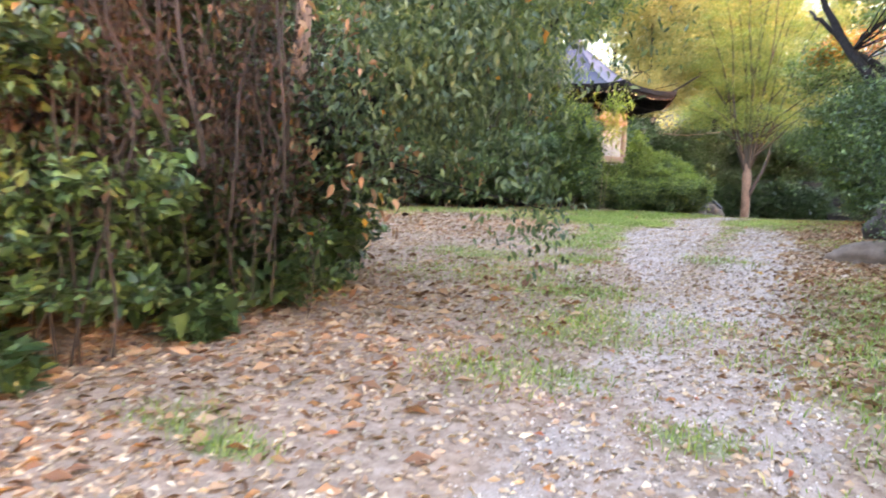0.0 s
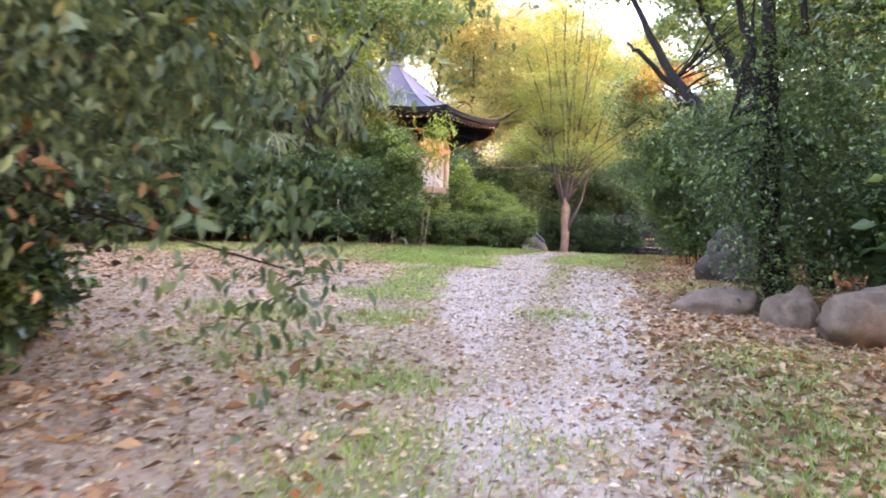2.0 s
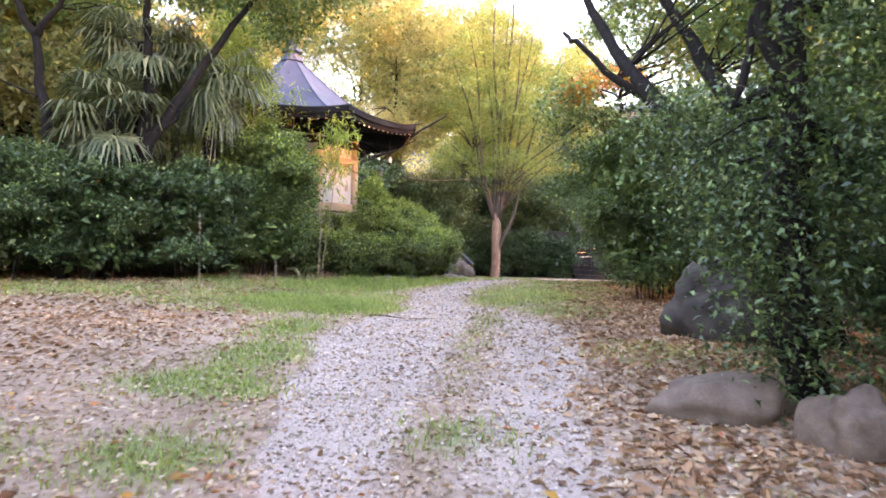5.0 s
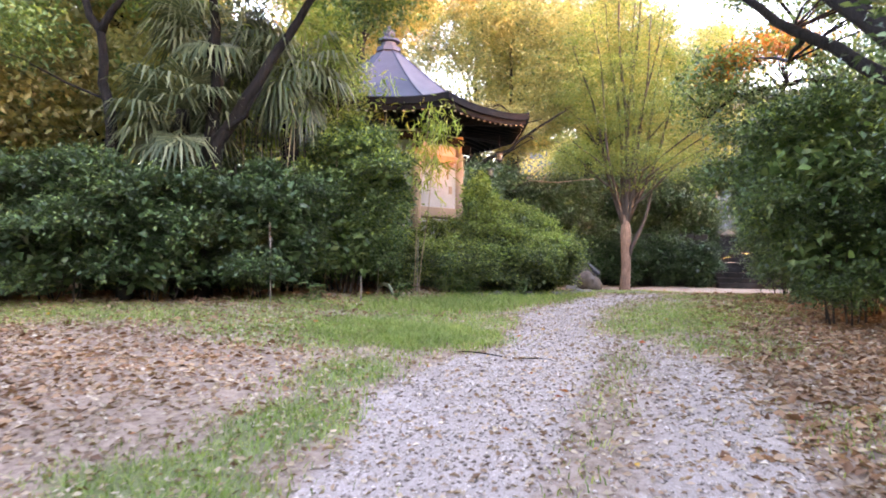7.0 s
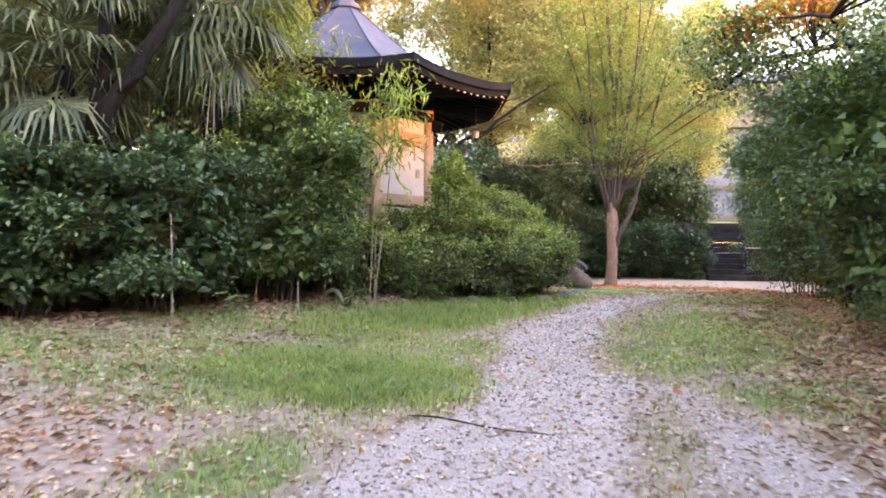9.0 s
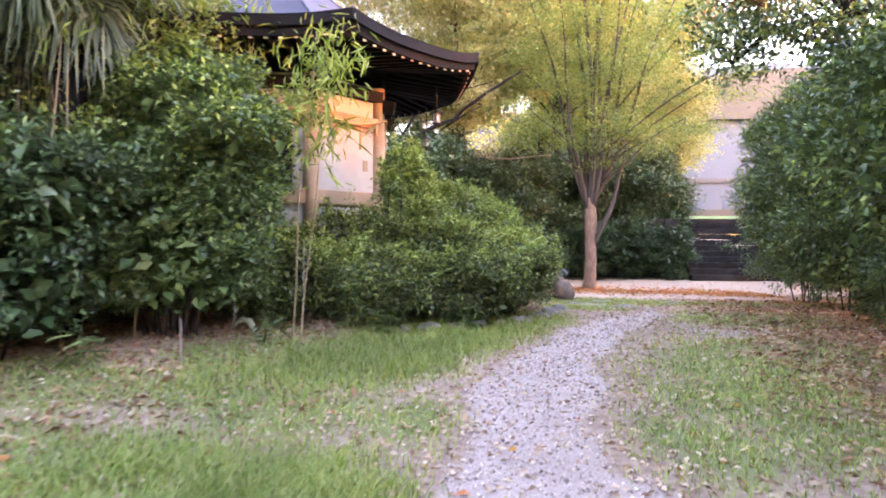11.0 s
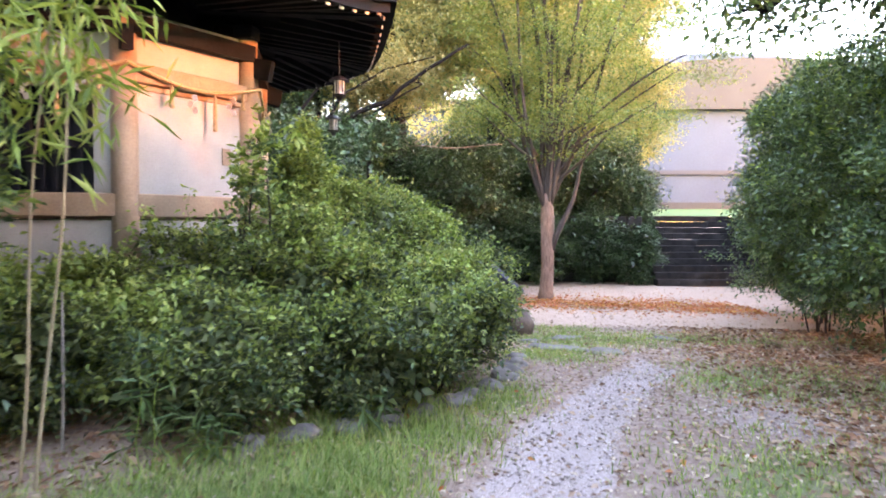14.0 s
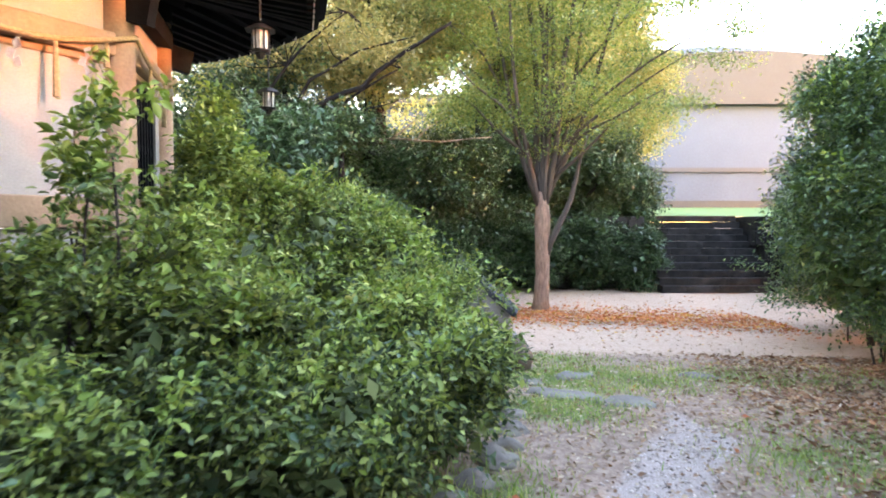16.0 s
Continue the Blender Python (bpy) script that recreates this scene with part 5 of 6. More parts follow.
# ---- trees ----
def main_tree():
    rng = np.random.default_rng(31)
    limbs = []
    for i, (dx, dy, h, r) in enumerate(((-0.5, 0.2, 9.5, 0.1), (0.35, 0.1, 11.0, 0.11), (-0.1, -0.5, 10.5, 0.1), (0.9, -0.2, 9.0, 0.09), (-1.3, 0.0, 8.2, 0.08), (1.7, 0.3, 8.0, 0.08), (0.2, 0.8, 10.2, 0.09), (-0.8, -0.6, 9.0, 0.07), (0.6, -0.7, 8.6, 0.07), (1.2, 0.5, 9.4, 0.07))):
        limbs.append((wander((0.06 * dx, 0.06 * dy, 2.2 + 0.35 * abs(dx)), (dx * 1.6, dy * 1.6, h * 1.2), 12, 0.18, rng), r))
    limbs.append((wander((0.1, 0, 1.3), (1.15, -0.1, 4.4), 8, 0.1, rng), 0.1))
    for (dx, dy, z0, z1) in ((2.9, -0.5, 3.3, 5.4), (3.6, 0.2, 3.9, 6.4), (-2.6, -0.4, 3.8, 5.6), (2.2, -1.6, 3.5, 4.9), (-1.9, -1.5, 4.0, 5.8), (4.2, -0.6, 4.4, 6.9), (-2.4, 0.3, 4.6, 7.4), (2.8, 0.4, 5.0, 8.2)):
        limbs.append((wander((0.25 * np.sign(dx), 0, z0), (dx, dy, z1), 8, 0.12, rng, 0.2), 0.05))
    # flat sprays of leaves along every limb, widest in the middle of the crown
    crowns = []
    for pts, r in limbs:
        for p in pts[3:]:
            for _ in range(3 if p[2] > 6.5 else 1 if p[2] > 4.2 else 0):
                a = rng.uniform(0, 6.28)
                out = rng.uniform(0.2, 1.5) * (1.0 if p[2] < 9 else 0.75)
                z = p[2] + rng.uniform(-0.4, 0.5)
                if z > 3.6:
                    crowns.append((p[0] + out * math.cos(a), p[1] + out * math.sin(a), z, rng.uniform(0.45, 0.9), rng.uniform(0.45, 0.9), rng.uniform(0.12, 0.28)))
    for p in ((3.5, -0.4, 6.3), (4.3, -0.5, 6.9), (2.8, -0.6, 4.7), (3.3, -0.2, 5.3), (-2.4, -0.3, 4.8), (0.1, 0.1, 13.0), (0.6, 0.2, 13.4), (-0.4, -0.2, 12.4), (3.2, -0.8, 7.6), (2.6, -1.0, 8.6)):
        crowns.append((*p, 0.8, 0.8, 0.3))
    trunk = ([(-0.02, 0, -0.15), (0, 0, 0.25), (0.03, 0, 0.9), (0.02, 0, 1.6), (0.02, 0, 2.3), (0.0, 0, 3.0)], [0.27, 0.2, 0.18, 0.19, 0.2, 0.14])
    return tree("zelkova_tree", "slender upswept tree with reddish bark and yellowing leaves", (0.0, -1.0), trunk, limbs, crowns, "leaf_yellow", "bark_pink", rng, 3300, 10, 0.09, (0.26, 0.26, 0.09), 0.5, 0.25, 0.6, 0.6, extra=[("leaf_bright", 0.3), ("leaf_mid", 0.5)], limb_bark="bark_brown")


main_tree()


def wood_tree(at, h, w, material, seed, label, sprigs=1300, size=0.16, group="trees of the wood", low=0.35, bark="bark_dark", extra=None, lean=(0, 0)):
    rng = np.random.default_rng(seed)
    trunk = ([(0, 0, -0.2), (0.1, 0, h * 0.15), (lean[0] * 0.3, lean[1] * 0.3, h * 0.35), (lean[0] * 0.6, lean[1] * 0.6, h * 0.6), (lean[0], lean[1], h * 0.85)], [0.2 + h * 0.012, 0.15 + h * 0.01, 0.13 + h * 0.008, 0.1, 0.04])
    limbs = []
    crowns = []
    for i in range(9):
        a = rng.uniform(0, 6.28)
        z = h * rng.uniform(low, 0.9)
        r = w * rng.uniform(0.45, 1.0) * (1.1 - 0.5 * abs(z / h - 0.6))
        k = z / h
        p = (lean[0] * k + r * math.cos(a) * 0.7, lean[1] * k + r * math.sin(a) * 0.7, z)
        limbs.append((wander((lean[0] * k * 0.8, lean[1] * k * 0.8, z * 0.75), p, 6, 0.15, rng, 0.2), 0.06))
        crowns.append((*p, w * rng.uniform(0.4, 0.62), w * rng.uniform(0.4, 0.62), h * rng.uniform(0.08, 0.14)))
    crowns.append((lean[0], lean[1], h * 0.9, w * 0.6, w * 0.6, h * 0.12))
    return tree("tree", label, at, trunk, limbs, crowns, material, bark, rng, sprigs, 13, size, (0.28, 0.28, 0.16), 0.5, 0.35, 0.4, 0.4, group=group, extra=extra)


# behind the hall and the clearing
GOLD, DARKW, GREENW = "tall tree with thin golden autumn foliage", "dark evergreen tree of the wood", "tall leafy green tree of the wood"
# leaf_gold on the trees left of the hall also stands in for backlight
for i, (x, y, h, w, m, lab) in enumerate((
        (-8.5, -7.0, 13.0, 3.6, "leaf_gold", GOLD), (-5.5, 3.5, 14.0, 4.0, "leaf_gold", GOLD), (-12.5, -12.0, 12.5, 3.8, "leaf_gold", GOLD), (-11.0, -3.0, 14.0, 4.0, "leaf_gold", GOLD), (-5.0, 0.8, 10.5, 3.2, "leaf_gold", GOLD), (-1.8, 7.0, 12.5, 3.4, "leaf_gold", GOLD), (3.8, 12.0, 12.0, 3.0, "leaf_gold", GOLD), (-9.0, -17.2, 6.0, 2.4, "leaf_gold", "low yellowing tree behind the hedge, leaves paled for backlight"), (-11.5, -19.4, 6.4, 2.6, "leaf_gold", "low yellowing tree behind the hedge, leaves paled for backlight"), (0.5, 10.0, 11.0, 3.4, "leaf_gold", GOLD), (-14.0, 4.0, 15.0, 4.2, "leaf_gold", GOLD),
        (-16.5, -16.5, 12.0, 3.6, "leaf_gold", GOLD), (-14.0, -22.5, 11.0, 3.2, "leaf_yellow", GREENW), (-18.0, -8.0, 15.0, 4.2, "leaf_gold", GOLD), (-9.0, 9.0, 15.0, 4.0, "leaf_gold", GOLD), (-3.0, 12.0, 12.0, 3.6, "leaf_yellow", GOLD))):
    wood_tree((x, y), h * 1.22, w * 1.05, m, 50 + i, lab, 3800, 0.15, extra=[("leaf_mid", 0.12 if m == "leaf_gold" else 0.3)], bark="bark_dark", low=0.42)
for i, (x, y, h, w) in enumerate(((-1.6, 5.2, 5.2, 2.2), (-3.8, 5.0, 5.4, 2.2), (-6.5, 4.0, 5.6, 2.4), (-10.0, 2.0, 6.0, 2.6), (-4.8, -6.5, 4.0, 1.6), (0.4, 6.4, 5.6, 2.0), (2.3, 6.0, 5.4, 1.4), (-3.6, 1.2, 4.3, 1.7), (-6.9, -0.9, 8.0, 2.2), (-8.8, 3.0, 9.0, 2.6), (-4.9, -2.2, 5.0, 1.5), (-2.2, 3.6, 4.6, 1.8), (1.2, 4.6, 4.6, 1.5), (-13.5, -1.0, 6, 2.8), (-9.0, -11.0, 5.0, 2.2), (-12.0, -15.5, 5.0, 2.2), (-8.2, -14.6, 5.0, 1.8), (-16, -21, 5.0, 2.4))):
    wood_tree((x, y), h, w, "leaf_dark", 80 + i, DARKW, 1900, 0.14, "dark trees of the wood", 0.1)
# across the path; those from x = 13 outwards are unseen, added to block low sun
for i, (x, y, h, w, m) in enumerate(((8.0, -11.6, 8.0, 2.4, "leaf_mid"), (8.5, -20.0, 9.0, 3.0, "leaf_yellow"), (7.2, -23.0, 7.5, 2.8, "leaf_dark"), (8.2, -25.0, 10.5, 3.2, "leaf_dark"), (6.8, -27.5, 10.0, 3.2, "leaf_dark"), (7.5, -31.0, 11.0, 3.4, "leaf_mid"), (11.5, -9.0, 9.0, 3.0, "leaf_mid"), (9.2, -8.0, 9.5, 2.6, "leaf_mid"), (14.0, -4.0, 11.0, 3.4, "leaf_mid"), (15.0, 1.5, 12.0, 3.6, "leaf_mid"), (17.0, 7.0, 11.0, 3.4, "leaf_mid"), (14.0, -21.5, 11.0, 3.4, "leaf_dark"), (15.0, -11.0, 11.0, 3.2, "leaf_dark"), (13.5, -27.0, 11.0, 3.6, "leaf_mid"), (13.0, -33.0, 11.0, 3.6, "leaf_mid"), (7.0, -36.0, 11.0, 3.4, "leaf_dark"))):
    wood_tree((x, y), h, w, m, 110 + i, "leafy tree on the far side of the path", 1500, 0.12, "trees across the path", 0.12, extra=[("leaf_mid", 0.3)])
# behind the start: mostly unseen trees, added for the shade they give
for i, (x, y) in enumerate(((-4.5, -36.0), (-5.5, -40.0), (-3.5, -45.0), (-7.0, -27.0), (-8.0, -33.0), (0.5, -54.0), (12.5, -50.0))):
    wood_tree((x, y), 8.5, 3.2, "leaf_mid", 130 + i, GREENW, 1000, 0.15, "trees behind the start", 0.1)

# more unseen trees, added far back to stop low light
for i, (x, y) in enumerate(((6.0, -55.0), (9.0, -56.0), (3.0, -56.0), (12.0, -57.0))):
    wood_tree((x, y), 6.0, 2.6, "leaf_dark", 150 + i, DARKW, 800, 0.16, "low trees far behind", 0.05)


def far_wood():
    """A belt of far trees, added to shut the clearing in and cut low light."""
    rng = np.random.default_rng(301)
    runs = (((24.0, -60.0), (24.0, 9.0), 15.0), ((24.0, 9.0), (27.0, 33.0), 13.0), ((-26.0, -60.0), (-26.0, 24.0), 13.0), ((-26.0, -58.0), (24.0, -58.0), 19.0), ((-26.0, 26.0), (0.0, 26.0), 16.0))
    pts = []
    for a, b, h in runs:
        a, b = np.array(a), np.array(b)
        n = int(np.linalg.norm(b - a) * 60)
        u = rng.random(n)
        p = a + (b - a) * u[:, None] + rng.normal(0, 1.2, (n, 2))
        top = h * (0.82 + 0.18 * np.sin(u * 31) + 0.12 * np.sin(u * 83 + 1))
        # belt cut low here to let the evening sun through to the hall
        top = np.where((p[:, 0] > 15) & (np.abs(p[:, 1] + 19.5) < 4.5), 4.4, top)
        z = ground_np(p[:, 0], p[:, 1]) + top * rng.random(n) ** 0.85
        pts.append(np.column_stack([p, z]))
    v, f = leaves(np.concatenate(pts), 11, (0.5, 0.5, 0.4), 0.34, 0.2, rng, 0.3, 0.3)
    tagged(mesh_part("far_wood", v, f, M["leaf_gold"]), "added belt of tall yellowing trees shading the clearing", "wood", "", "stuff")


far_wood()


def leaning(name, label, at, lines, crowns, material, seed, sprigs, size=0.11, bark="bark_dark", extra=None, category="tree"):
    """A tree whose trunks are given as world points with a foot radius; its crown as world lobes."""
    rng = np.random.default_rng(seed)
    o = np.array([at[0], at[1], ground_z(*at)])
    limbs = []
    for pts, r in lines:
        q = [np.array(p) - o for p in pts]
        fine = []
        for a, b in zip(q, q[1:]):
            for u in (0, 0.33, 0.66):
                fine.append(tuple(a + (b - a) * u + rng.normal(0, 0.018, 3)))
        fine.append(tuple(q[-1]))
        limbs.append((fine, r))
    return tree(name, label, at, ([], []), limbs, [(c[0] - o[0], c[1] - o[1], c[2] - o[2], *c[3:]) for c in crowns], material, bark, rng, sprigs, 11, size, (0.2, 0.2, 0.1), 0.5, 0.4, 0.4, 0.4, category, "", extra)


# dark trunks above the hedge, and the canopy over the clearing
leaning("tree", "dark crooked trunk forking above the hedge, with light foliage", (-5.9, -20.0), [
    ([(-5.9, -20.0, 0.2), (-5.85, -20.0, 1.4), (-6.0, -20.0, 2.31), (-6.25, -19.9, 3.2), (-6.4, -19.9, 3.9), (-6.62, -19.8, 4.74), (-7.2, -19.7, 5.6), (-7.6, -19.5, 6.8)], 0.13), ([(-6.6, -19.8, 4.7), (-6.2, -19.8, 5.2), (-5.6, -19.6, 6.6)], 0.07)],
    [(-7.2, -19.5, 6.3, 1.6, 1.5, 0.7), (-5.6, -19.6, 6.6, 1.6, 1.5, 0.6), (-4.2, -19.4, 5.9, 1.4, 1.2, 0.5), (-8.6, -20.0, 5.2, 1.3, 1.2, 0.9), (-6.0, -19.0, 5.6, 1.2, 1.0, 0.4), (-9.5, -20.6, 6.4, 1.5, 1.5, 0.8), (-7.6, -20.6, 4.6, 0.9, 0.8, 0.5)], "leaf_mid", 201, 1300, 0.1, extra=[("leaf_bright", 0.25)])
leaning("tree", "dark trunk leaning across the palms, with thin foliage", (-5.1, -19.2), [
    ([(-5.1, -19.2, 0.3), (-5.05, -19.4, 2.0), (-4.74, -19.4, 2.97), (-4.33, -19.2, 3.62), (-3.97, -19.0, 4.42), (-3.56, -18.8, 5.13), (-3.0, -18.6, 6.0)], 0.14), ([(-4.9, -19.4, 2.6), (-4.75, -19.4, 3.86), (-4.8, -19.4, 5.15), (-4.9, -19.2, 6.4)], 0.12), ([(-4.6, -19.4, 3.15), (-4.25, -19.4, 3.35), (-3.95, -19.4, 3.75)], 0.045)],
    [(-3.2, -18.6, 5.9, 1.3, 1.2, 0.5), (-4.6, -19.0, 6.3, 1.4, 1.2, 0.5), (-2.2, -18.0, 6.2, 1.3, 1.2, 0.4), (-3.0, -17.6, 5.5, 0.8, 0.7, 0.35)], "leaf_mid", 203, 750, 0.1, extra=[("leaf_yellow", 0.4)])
leaning("tree", "slim tree hung with yellowing creeper beside the hall", (-5.0, -15.9), [([(-5.0, -15.9, 0.5), (-4.9, -15.9, 2.6), (-4.7, -15.9, 4.4), (-4.6, -15.9, 5.4)], 0.07)],
    [(-4.35, -16.3, 4.4, 0.5, 0.4, 0.9), (-4.1, -16.4, 3.5, 0.4, 0.35, 0.7), (-4.8, -16.3, 5.2, 0.8, 0.6, 0.7), (-5.3, -16.5, 4.2, 0.7, 0.5, 0.9), (-4.6, -16.4, 5.9, 0.7, 0.6, 0.5), (-4.3, -17.0, 3.3, 0.45, 0.35, 0.5), (-4.9, -17.2, 3.6, 0.5, 0.4, 0.6), (-3.9, -16.8, 4.0, 0.4, 0.35, 0.6)], "leaf_yellow", 205, 1300, 0.08, extra=[("leaf_bright", 0.4)])
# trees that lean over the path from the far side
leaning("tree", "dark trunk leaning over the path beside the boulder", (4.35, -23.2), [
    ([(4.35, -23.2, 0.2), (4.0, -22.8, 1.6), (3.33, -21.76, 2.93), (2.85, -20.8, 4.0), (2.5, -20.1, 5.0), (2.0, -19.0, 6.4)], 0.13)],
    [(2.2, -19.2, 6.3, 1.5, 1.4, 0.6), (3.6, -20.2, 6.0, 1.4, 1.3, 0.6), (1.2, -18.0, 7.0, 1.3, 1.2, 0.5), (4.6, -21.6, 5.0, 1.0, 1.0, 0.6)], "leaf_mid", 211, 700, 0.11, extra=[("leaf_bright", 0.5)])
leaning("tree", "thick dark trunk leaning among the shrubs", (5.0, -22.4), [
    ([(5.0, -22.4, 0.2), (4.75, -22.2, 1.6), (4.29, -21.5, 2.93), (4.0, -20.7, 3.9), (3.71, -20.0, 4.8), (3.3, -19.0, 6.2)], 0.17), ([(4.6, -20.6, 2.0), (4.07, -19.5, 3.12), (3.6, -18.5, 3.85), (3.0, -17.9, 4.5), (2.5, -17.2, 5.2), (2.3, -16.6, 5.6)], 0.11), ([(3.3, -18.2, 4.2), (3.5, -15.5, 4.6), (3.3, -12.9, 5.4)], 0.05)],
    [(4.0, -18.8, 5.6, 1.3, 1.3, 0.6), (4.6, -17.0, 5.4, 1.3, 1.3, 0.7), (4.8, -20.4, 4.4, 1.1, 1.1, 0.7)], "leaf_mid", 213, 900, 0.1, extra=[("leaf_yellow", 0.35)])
leaning("branch", "spray of orange autumn leaves over the shrubs", (4.3, -13.6), [([(4.3, -13.6, 0.6), (4.1, -13.5, 2.8), (3.8, -13.2, 4.6), (3.3, -12.9, 5.4), (2.7, -12.8, 5.5)], 0.045)],
    [(3.3, -12.9, 5.45, 0.7, 0.5, 0.28), (2.7, -12.8, 5.2, 0.45, 0.4, 0.25), (3.9, -13.1, 5.6, 0.5, 0.5, 0.25)], "leaf_orange", 215, 190, 0.1, extra=[("leaf_bright", 0.3)])
leaning("tree", "dark leafy boughs hanging over the shrubs", (6.4, -12.6), [([(6.4, -12.6, 0.2), (6.2, -12.6, 3.0), (5.6, -12.7, 4.6), (4.2, -12.9, 4.9), (2.9, -13.0, 4.6), (2.4, -13.0, 4.2)], 0.09), ([(5.6, -12.7, 4.6), (4.8, -13.4, 4.4), (3.6, -13.4, 4.2)], 0.04)],
    [(2.4, -13.0, 4.35, 0.6, 0.6, 0.45), (2.2, -12.8, 4.9, 0.5, 0.5, 0.4), (3.2, -13.1, 4.7, 0.7, 0.6, 0.4), (4.0, -13.0, 4.4, 0.6, 0.6, 0.3), (4.9, -13.0, 4.8, 0.8, 0.7, 0.4), (5.8, -12.6, 5.0, 1.0, 0.9, 0.6), (3.0, -12.0, 5.0, 0.6, 0.5, 0.3), (2.7, -12.9, 5.3, 0.6, 0.6, 0.35)], "leaf_mid", 217, 560, 0.1, extra=[("leaf_dark", 0.4)])
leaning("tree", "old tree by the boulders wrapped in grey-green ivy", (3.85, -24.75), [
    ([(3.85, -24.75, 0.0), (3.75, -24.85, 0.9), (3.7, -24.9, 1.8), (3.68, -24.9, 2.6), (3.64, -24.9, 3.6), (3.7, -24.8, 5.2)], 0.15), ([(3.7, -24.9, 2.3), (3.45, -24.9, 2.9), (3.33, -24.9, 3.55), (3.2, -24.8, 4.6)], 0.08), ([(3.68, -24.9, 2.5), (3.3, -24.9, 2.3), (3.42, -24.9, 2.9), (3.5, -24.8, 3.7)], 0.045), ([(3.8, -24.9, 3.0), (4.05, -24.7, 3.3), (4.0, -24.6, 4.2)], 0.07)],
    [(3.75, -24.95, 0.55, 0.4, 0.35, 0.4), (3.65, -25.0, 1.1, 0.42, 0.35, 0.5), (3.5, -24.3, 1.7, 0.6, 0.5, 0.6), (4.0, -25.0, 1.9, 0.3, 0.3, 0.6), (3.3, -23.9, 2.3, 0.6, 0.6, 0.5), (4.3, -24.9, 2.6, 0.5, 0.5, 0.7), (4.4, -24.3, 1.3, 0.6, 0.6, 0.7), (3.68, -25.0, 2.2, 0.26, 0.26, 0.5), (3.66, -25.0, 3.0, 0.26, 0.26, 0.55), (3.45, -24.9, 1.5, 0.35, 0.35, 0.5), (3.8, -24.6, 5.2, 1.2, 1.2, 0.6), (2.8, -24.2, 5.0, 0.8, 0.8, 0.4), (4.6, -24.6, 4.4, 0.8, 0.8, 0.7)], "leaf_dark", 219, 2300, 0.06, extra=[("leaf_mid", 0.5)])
leaning("tree", "tall thin green tree behind the shrubs", (6.6, -8.6), [([(6.6, -8.6, 0.2), (6.3, -8.6, 3.0), (5.6, -8.8, 5.6), (4.6, -9.0, 7.4), (3.9, -9.1, 8.6)], 0.1), ([(5.6, -8.8, 5.6), (4.8, -8.9, 6.4), (3.8, -9.0, 6.8)], 0.05)],
    [(4.2, -9.0, 7.0, 0.9, 0.8, 0.5), (3.7, -9.0, 8.2, 1.0, 0.9, 0.5), (5.2, -8.9, 6.4, 0.9, 0.8, 0.6), (5.6, -8.8, 8.0, 1.1, 1.0, 0.7), (4.6, -9.0, 9.3, 1.2, 1.1, 0.6), (6.6, -8.8, 6.6, 1.0, 1.0, 0.9)], "leaf_mid", 225, 900, 0.12, extra=[("leaf_yellow", 0.4)])
# bare limbs behind the hall
leaning("tree", "half-dead tree with long bare dark limbs behind the hall", (-8.2, -3.0), [
    ([(-8.2, -3.0, 0.1), (-7.9, -2.8, 2.4), (-7.21, -2.5, 3.83), (-6.31, -2.5, 4.51), (-5.44, -2.5, 4.97), (-4.29, -2.5, 5.48), (-3.18, -2.5, 6.24), (-2.09, -2.5, 6.85)], 0.13),
    ([(-7.3, -2.5, 3.7), (-6.2, -2.4, 4.1), (-5.2, -2.3, 4.5), (-4.7, -2.3, 5.2), (-3.4, -2.2, 5.9)], 0.075), ([(-6.3, -2.5, 4.5), (-5.6, -2.5, 5.6), (-4.4, -2.4, 6.3), (-3.0, -2.4, 6.6)], 0.055), ([(-7.4, -2.6, 3.6), (-6.8, -2.6, 5.2), (-5.8, -2.6, 6.4), (-4.6, -2.6, 7.2)], 0.06), ([(-5.4, -2.5, 5.0), (-4.4, -2.2, 4.9), (-3.4, -2.0, 5.2)], 0.035)],
    [(-5.5, -2.4, 7.0, 1.6, 1.2, 0.6), (-7.2, -2.6, 6.4, 1.2, 1.2, 0.7), (-4.0, -2.2, 6.3, 1.0, 1.0, 0.4)], "leaf_gold", 221, 350, 0.09)
leaning("dead_branch", "pale dead branches without leaves", (-7.4, 2.2), [
    ([(-7.4, 2.2, 0.0), (-7.2, 2.4, 3.0), (-6.7, 2.5, 4.59), (-4.83, 2.5, 4.83), (-3.19, 2.5, 4.7), (-1.6, 2.5, 4.79)], 0.06), ([(-6.51, 2.5, 4.7), (-5.01, 2.5, 5.63), (-3.55, 2.5, 6.82)], 0.045), ([(-4.8, 2.5, 4.8), (-3.9, 2.4, 5.4), (-3.0, 2.4, 5.6)], 0.03), ([(-4.0, 2.5, 4.75), (-3.4, 2.6, 5.3), (-2.4, 2.6, 5.5)], 0.025), ([(-5.4, 2.5, 5.3), (-4.9, 2.6, 4.9), (-4.6, 2.6, 4.4)], 0.022)],
    [], "leaf_dry", 223, 10, bark="bark_grey", category="branch")


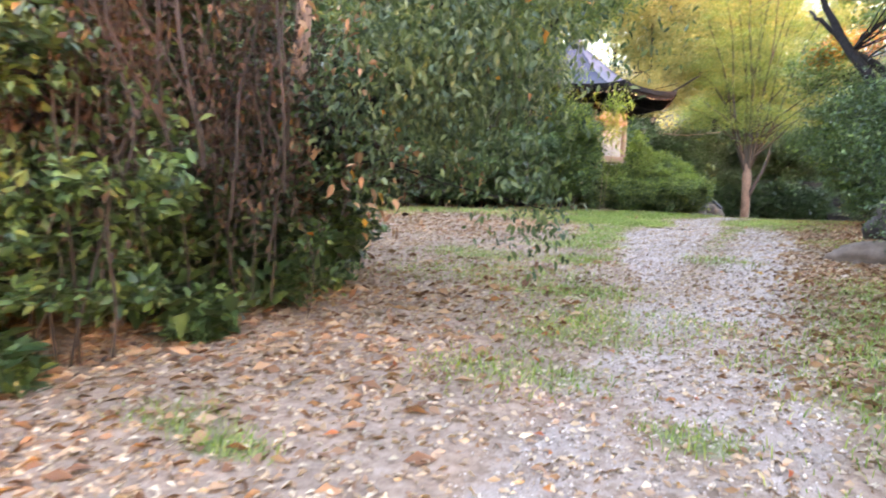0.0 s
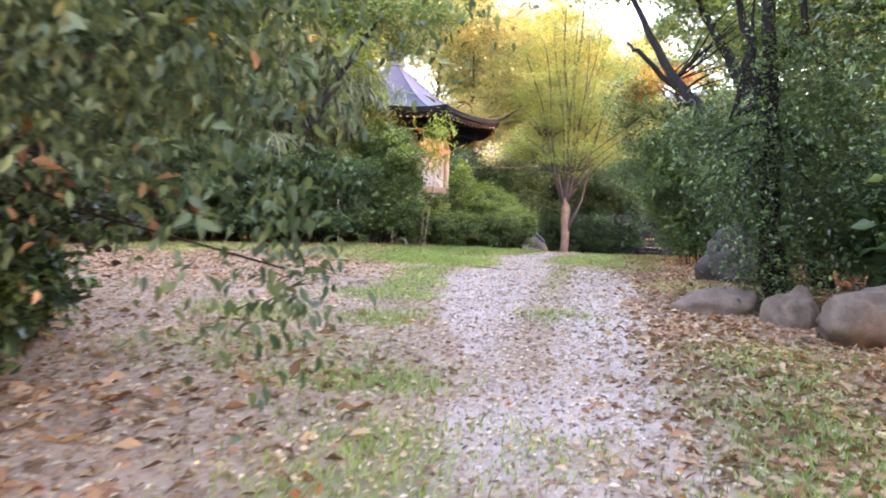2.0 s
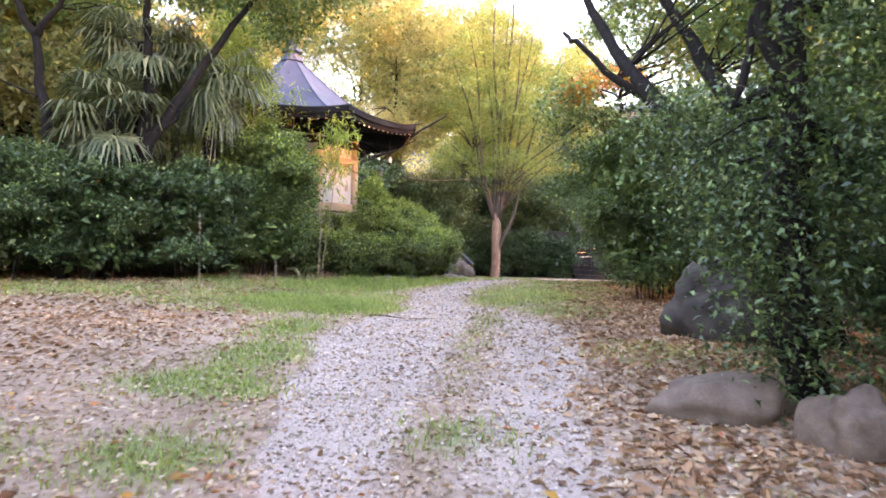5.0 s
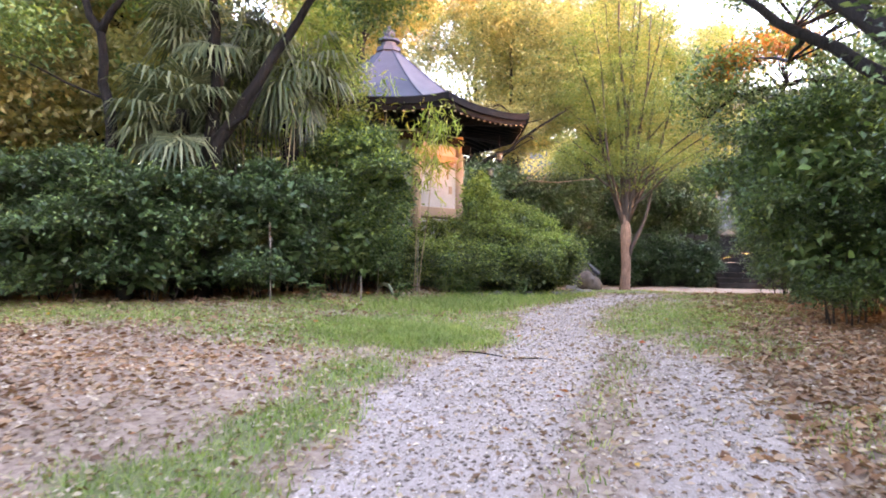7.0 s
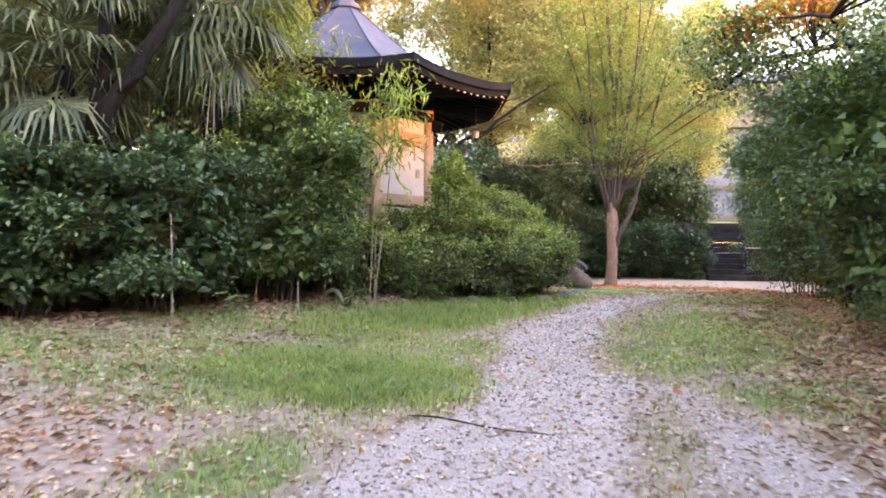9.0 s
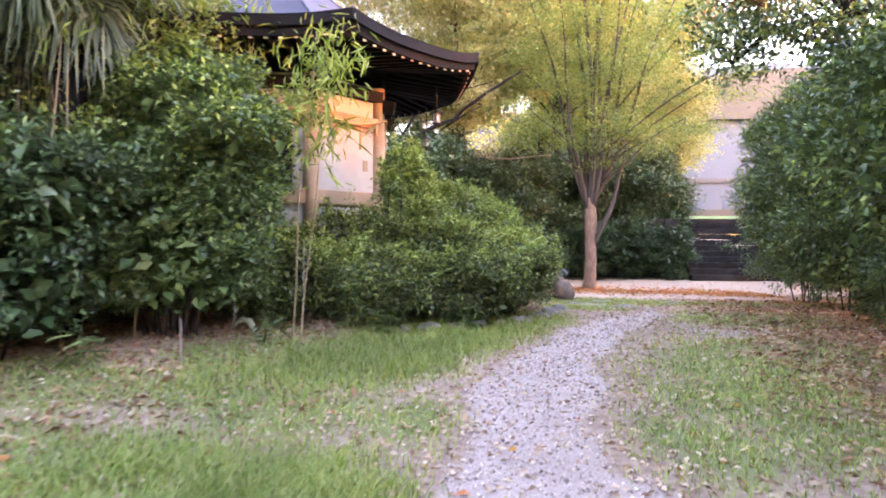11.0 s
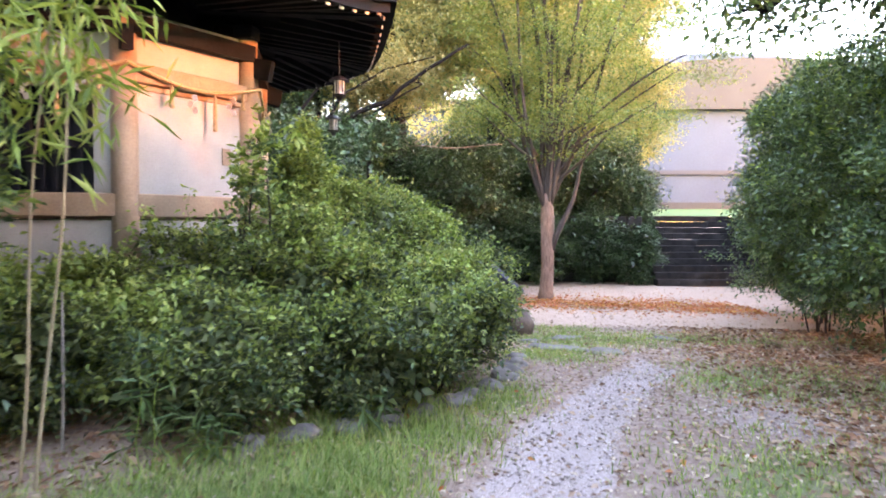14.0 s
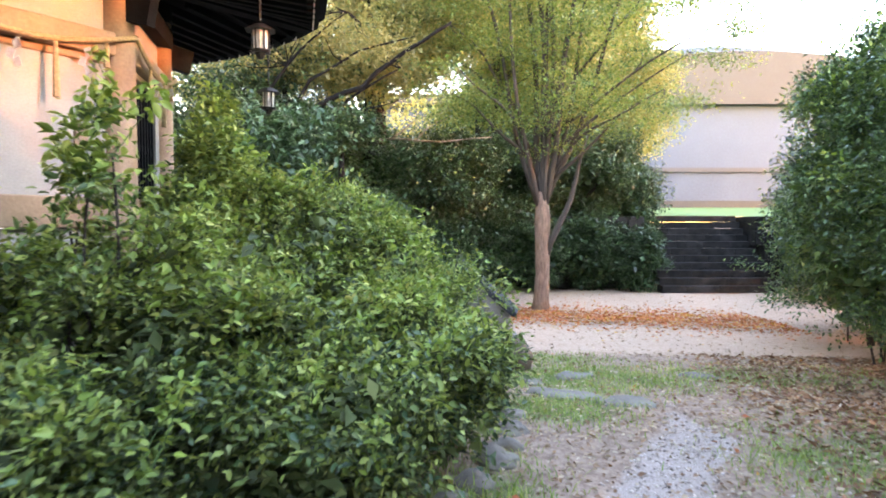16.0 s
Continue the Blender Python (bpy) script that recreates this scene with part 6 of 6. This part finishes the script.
# ---- stones and small things ----
def monument():
    """A low stone block with a slanting dark lid."""
    x, y = -0.72, -8.2
    z = ground_z(x, y)
    ob = thing("stone_monument", "pale grey stone block with a slanting dark lid", "monument", (x, y, z))
    part("plinth", box(bmesh.new(), 0, 0, 0.06, 0.9, 0.7, 0.2, 0, 0.02), M["stone"], ob)
    bm = bmesh.new()
    low, high = [], []
    for yy in (-0.26, 0.26):
        low += [bm.verts.new((-0.3, yy, 0.16)), bm.verts.new((0.36, yy, 0.16))]
        high += [bm.verts.new((-0.3, yy, 1.12)), bm.verts.new((0.36, yy, 0.54))]
    for q in ((low[0], low[1], high[1], high[0]), (low[3], low[2], high[2], high[3]), (low[2], low[0], high[0], high[2]), (low[1], low[3], high[3], high[1]), (high[0], high[1], high[3], high[2]), (low[0], low[2], low[3], low[1])):
        bm.faces.new(q)
    bmesh.ops.bevel(bm, geom=bm.edges[:], offset=0.012, segments=2, affect="EDGES")
    part("block", bm, M["stone"], ob)
    bm = beam(bmesh.new(), (-0.4, 0, 1.25), (0.46, 0, 0.5), 0.66, 0.08)
    bmesh.ops.bevel(bm, geom=bm.edges[:], offset=0.014, segments=2, affect="EDGES")
    part("lid", bm, M["slate"], ob, "dark slanting lid")


monument()
boulder("boulder", "squat brown stone at the end of the hedge", (-0.3, -10.2), (0.6, 0.5, 0.68), "stone_pale", 21.0)
RS = np.random.default_rng(17)
for i, (x, y, s) in enumerate(((-1.38, -15.85, 0.34), (-1.12, -15.6, 0.3), (-0.88, -15.3, 0.36), (-0.66, -15.02, 0.3), (-0.44, -14.72, 0.34), (-0.33, -14.4, 0.26), (-0.2, -14.1, 0.3), (-0.1, -13.72, 0.36), (-0.06, -13.35, 0.26), (-0.08, -12.95, 0.32), (-0.06, -12.5, 0.3), (-1.62, -16.1, 0.28))):
    o = boulder("edging_stone", "rough pale stone edging the hedge bed", (x, y), (s, s * 0.8, s * 0.5), "stone", 30.0 + i, 0.3, RS.uniform(0, 180))
    tagged(o, "", "stone", "edging stones of the hedge bed")
for i, (x, y, a, b) in enumerate(((0.35, -11.5, 0.75, 0.45), (0.95, -11.75, 0.6, 0.4), (0.5, -10.6, 0.55, 0.45), (1.9, -10.3, 0.6, 0.35), (0.05, -11.0, 0.5, 0.3))):
    o = boulder("paving_slab", "flat grey stone slab set in the grass", (x, y), (a, b, 0.14), "stone", 50.0 + i, 0.5, RS.uniform(-15, 15))
    tagged(o, "", "paving slab", "stone slabs in the grass")
tw = part("twig", tube(wander((-0.5, 0.06, 0.02), (0.48, -0.08, 0.02), 8, 0.05, RS), [0.003, 0.005, 0.006, 0.006, 0.005, 0.005, 0.004, 0.003, 0.002], 6), M["bark_dark"])
tw.matrix_basis = pose(0.2, -21.53, ground_z(0.2, -21.53) - 0.005)
tagged(tw, "dark fallen twig lying across the gravel", "twig")
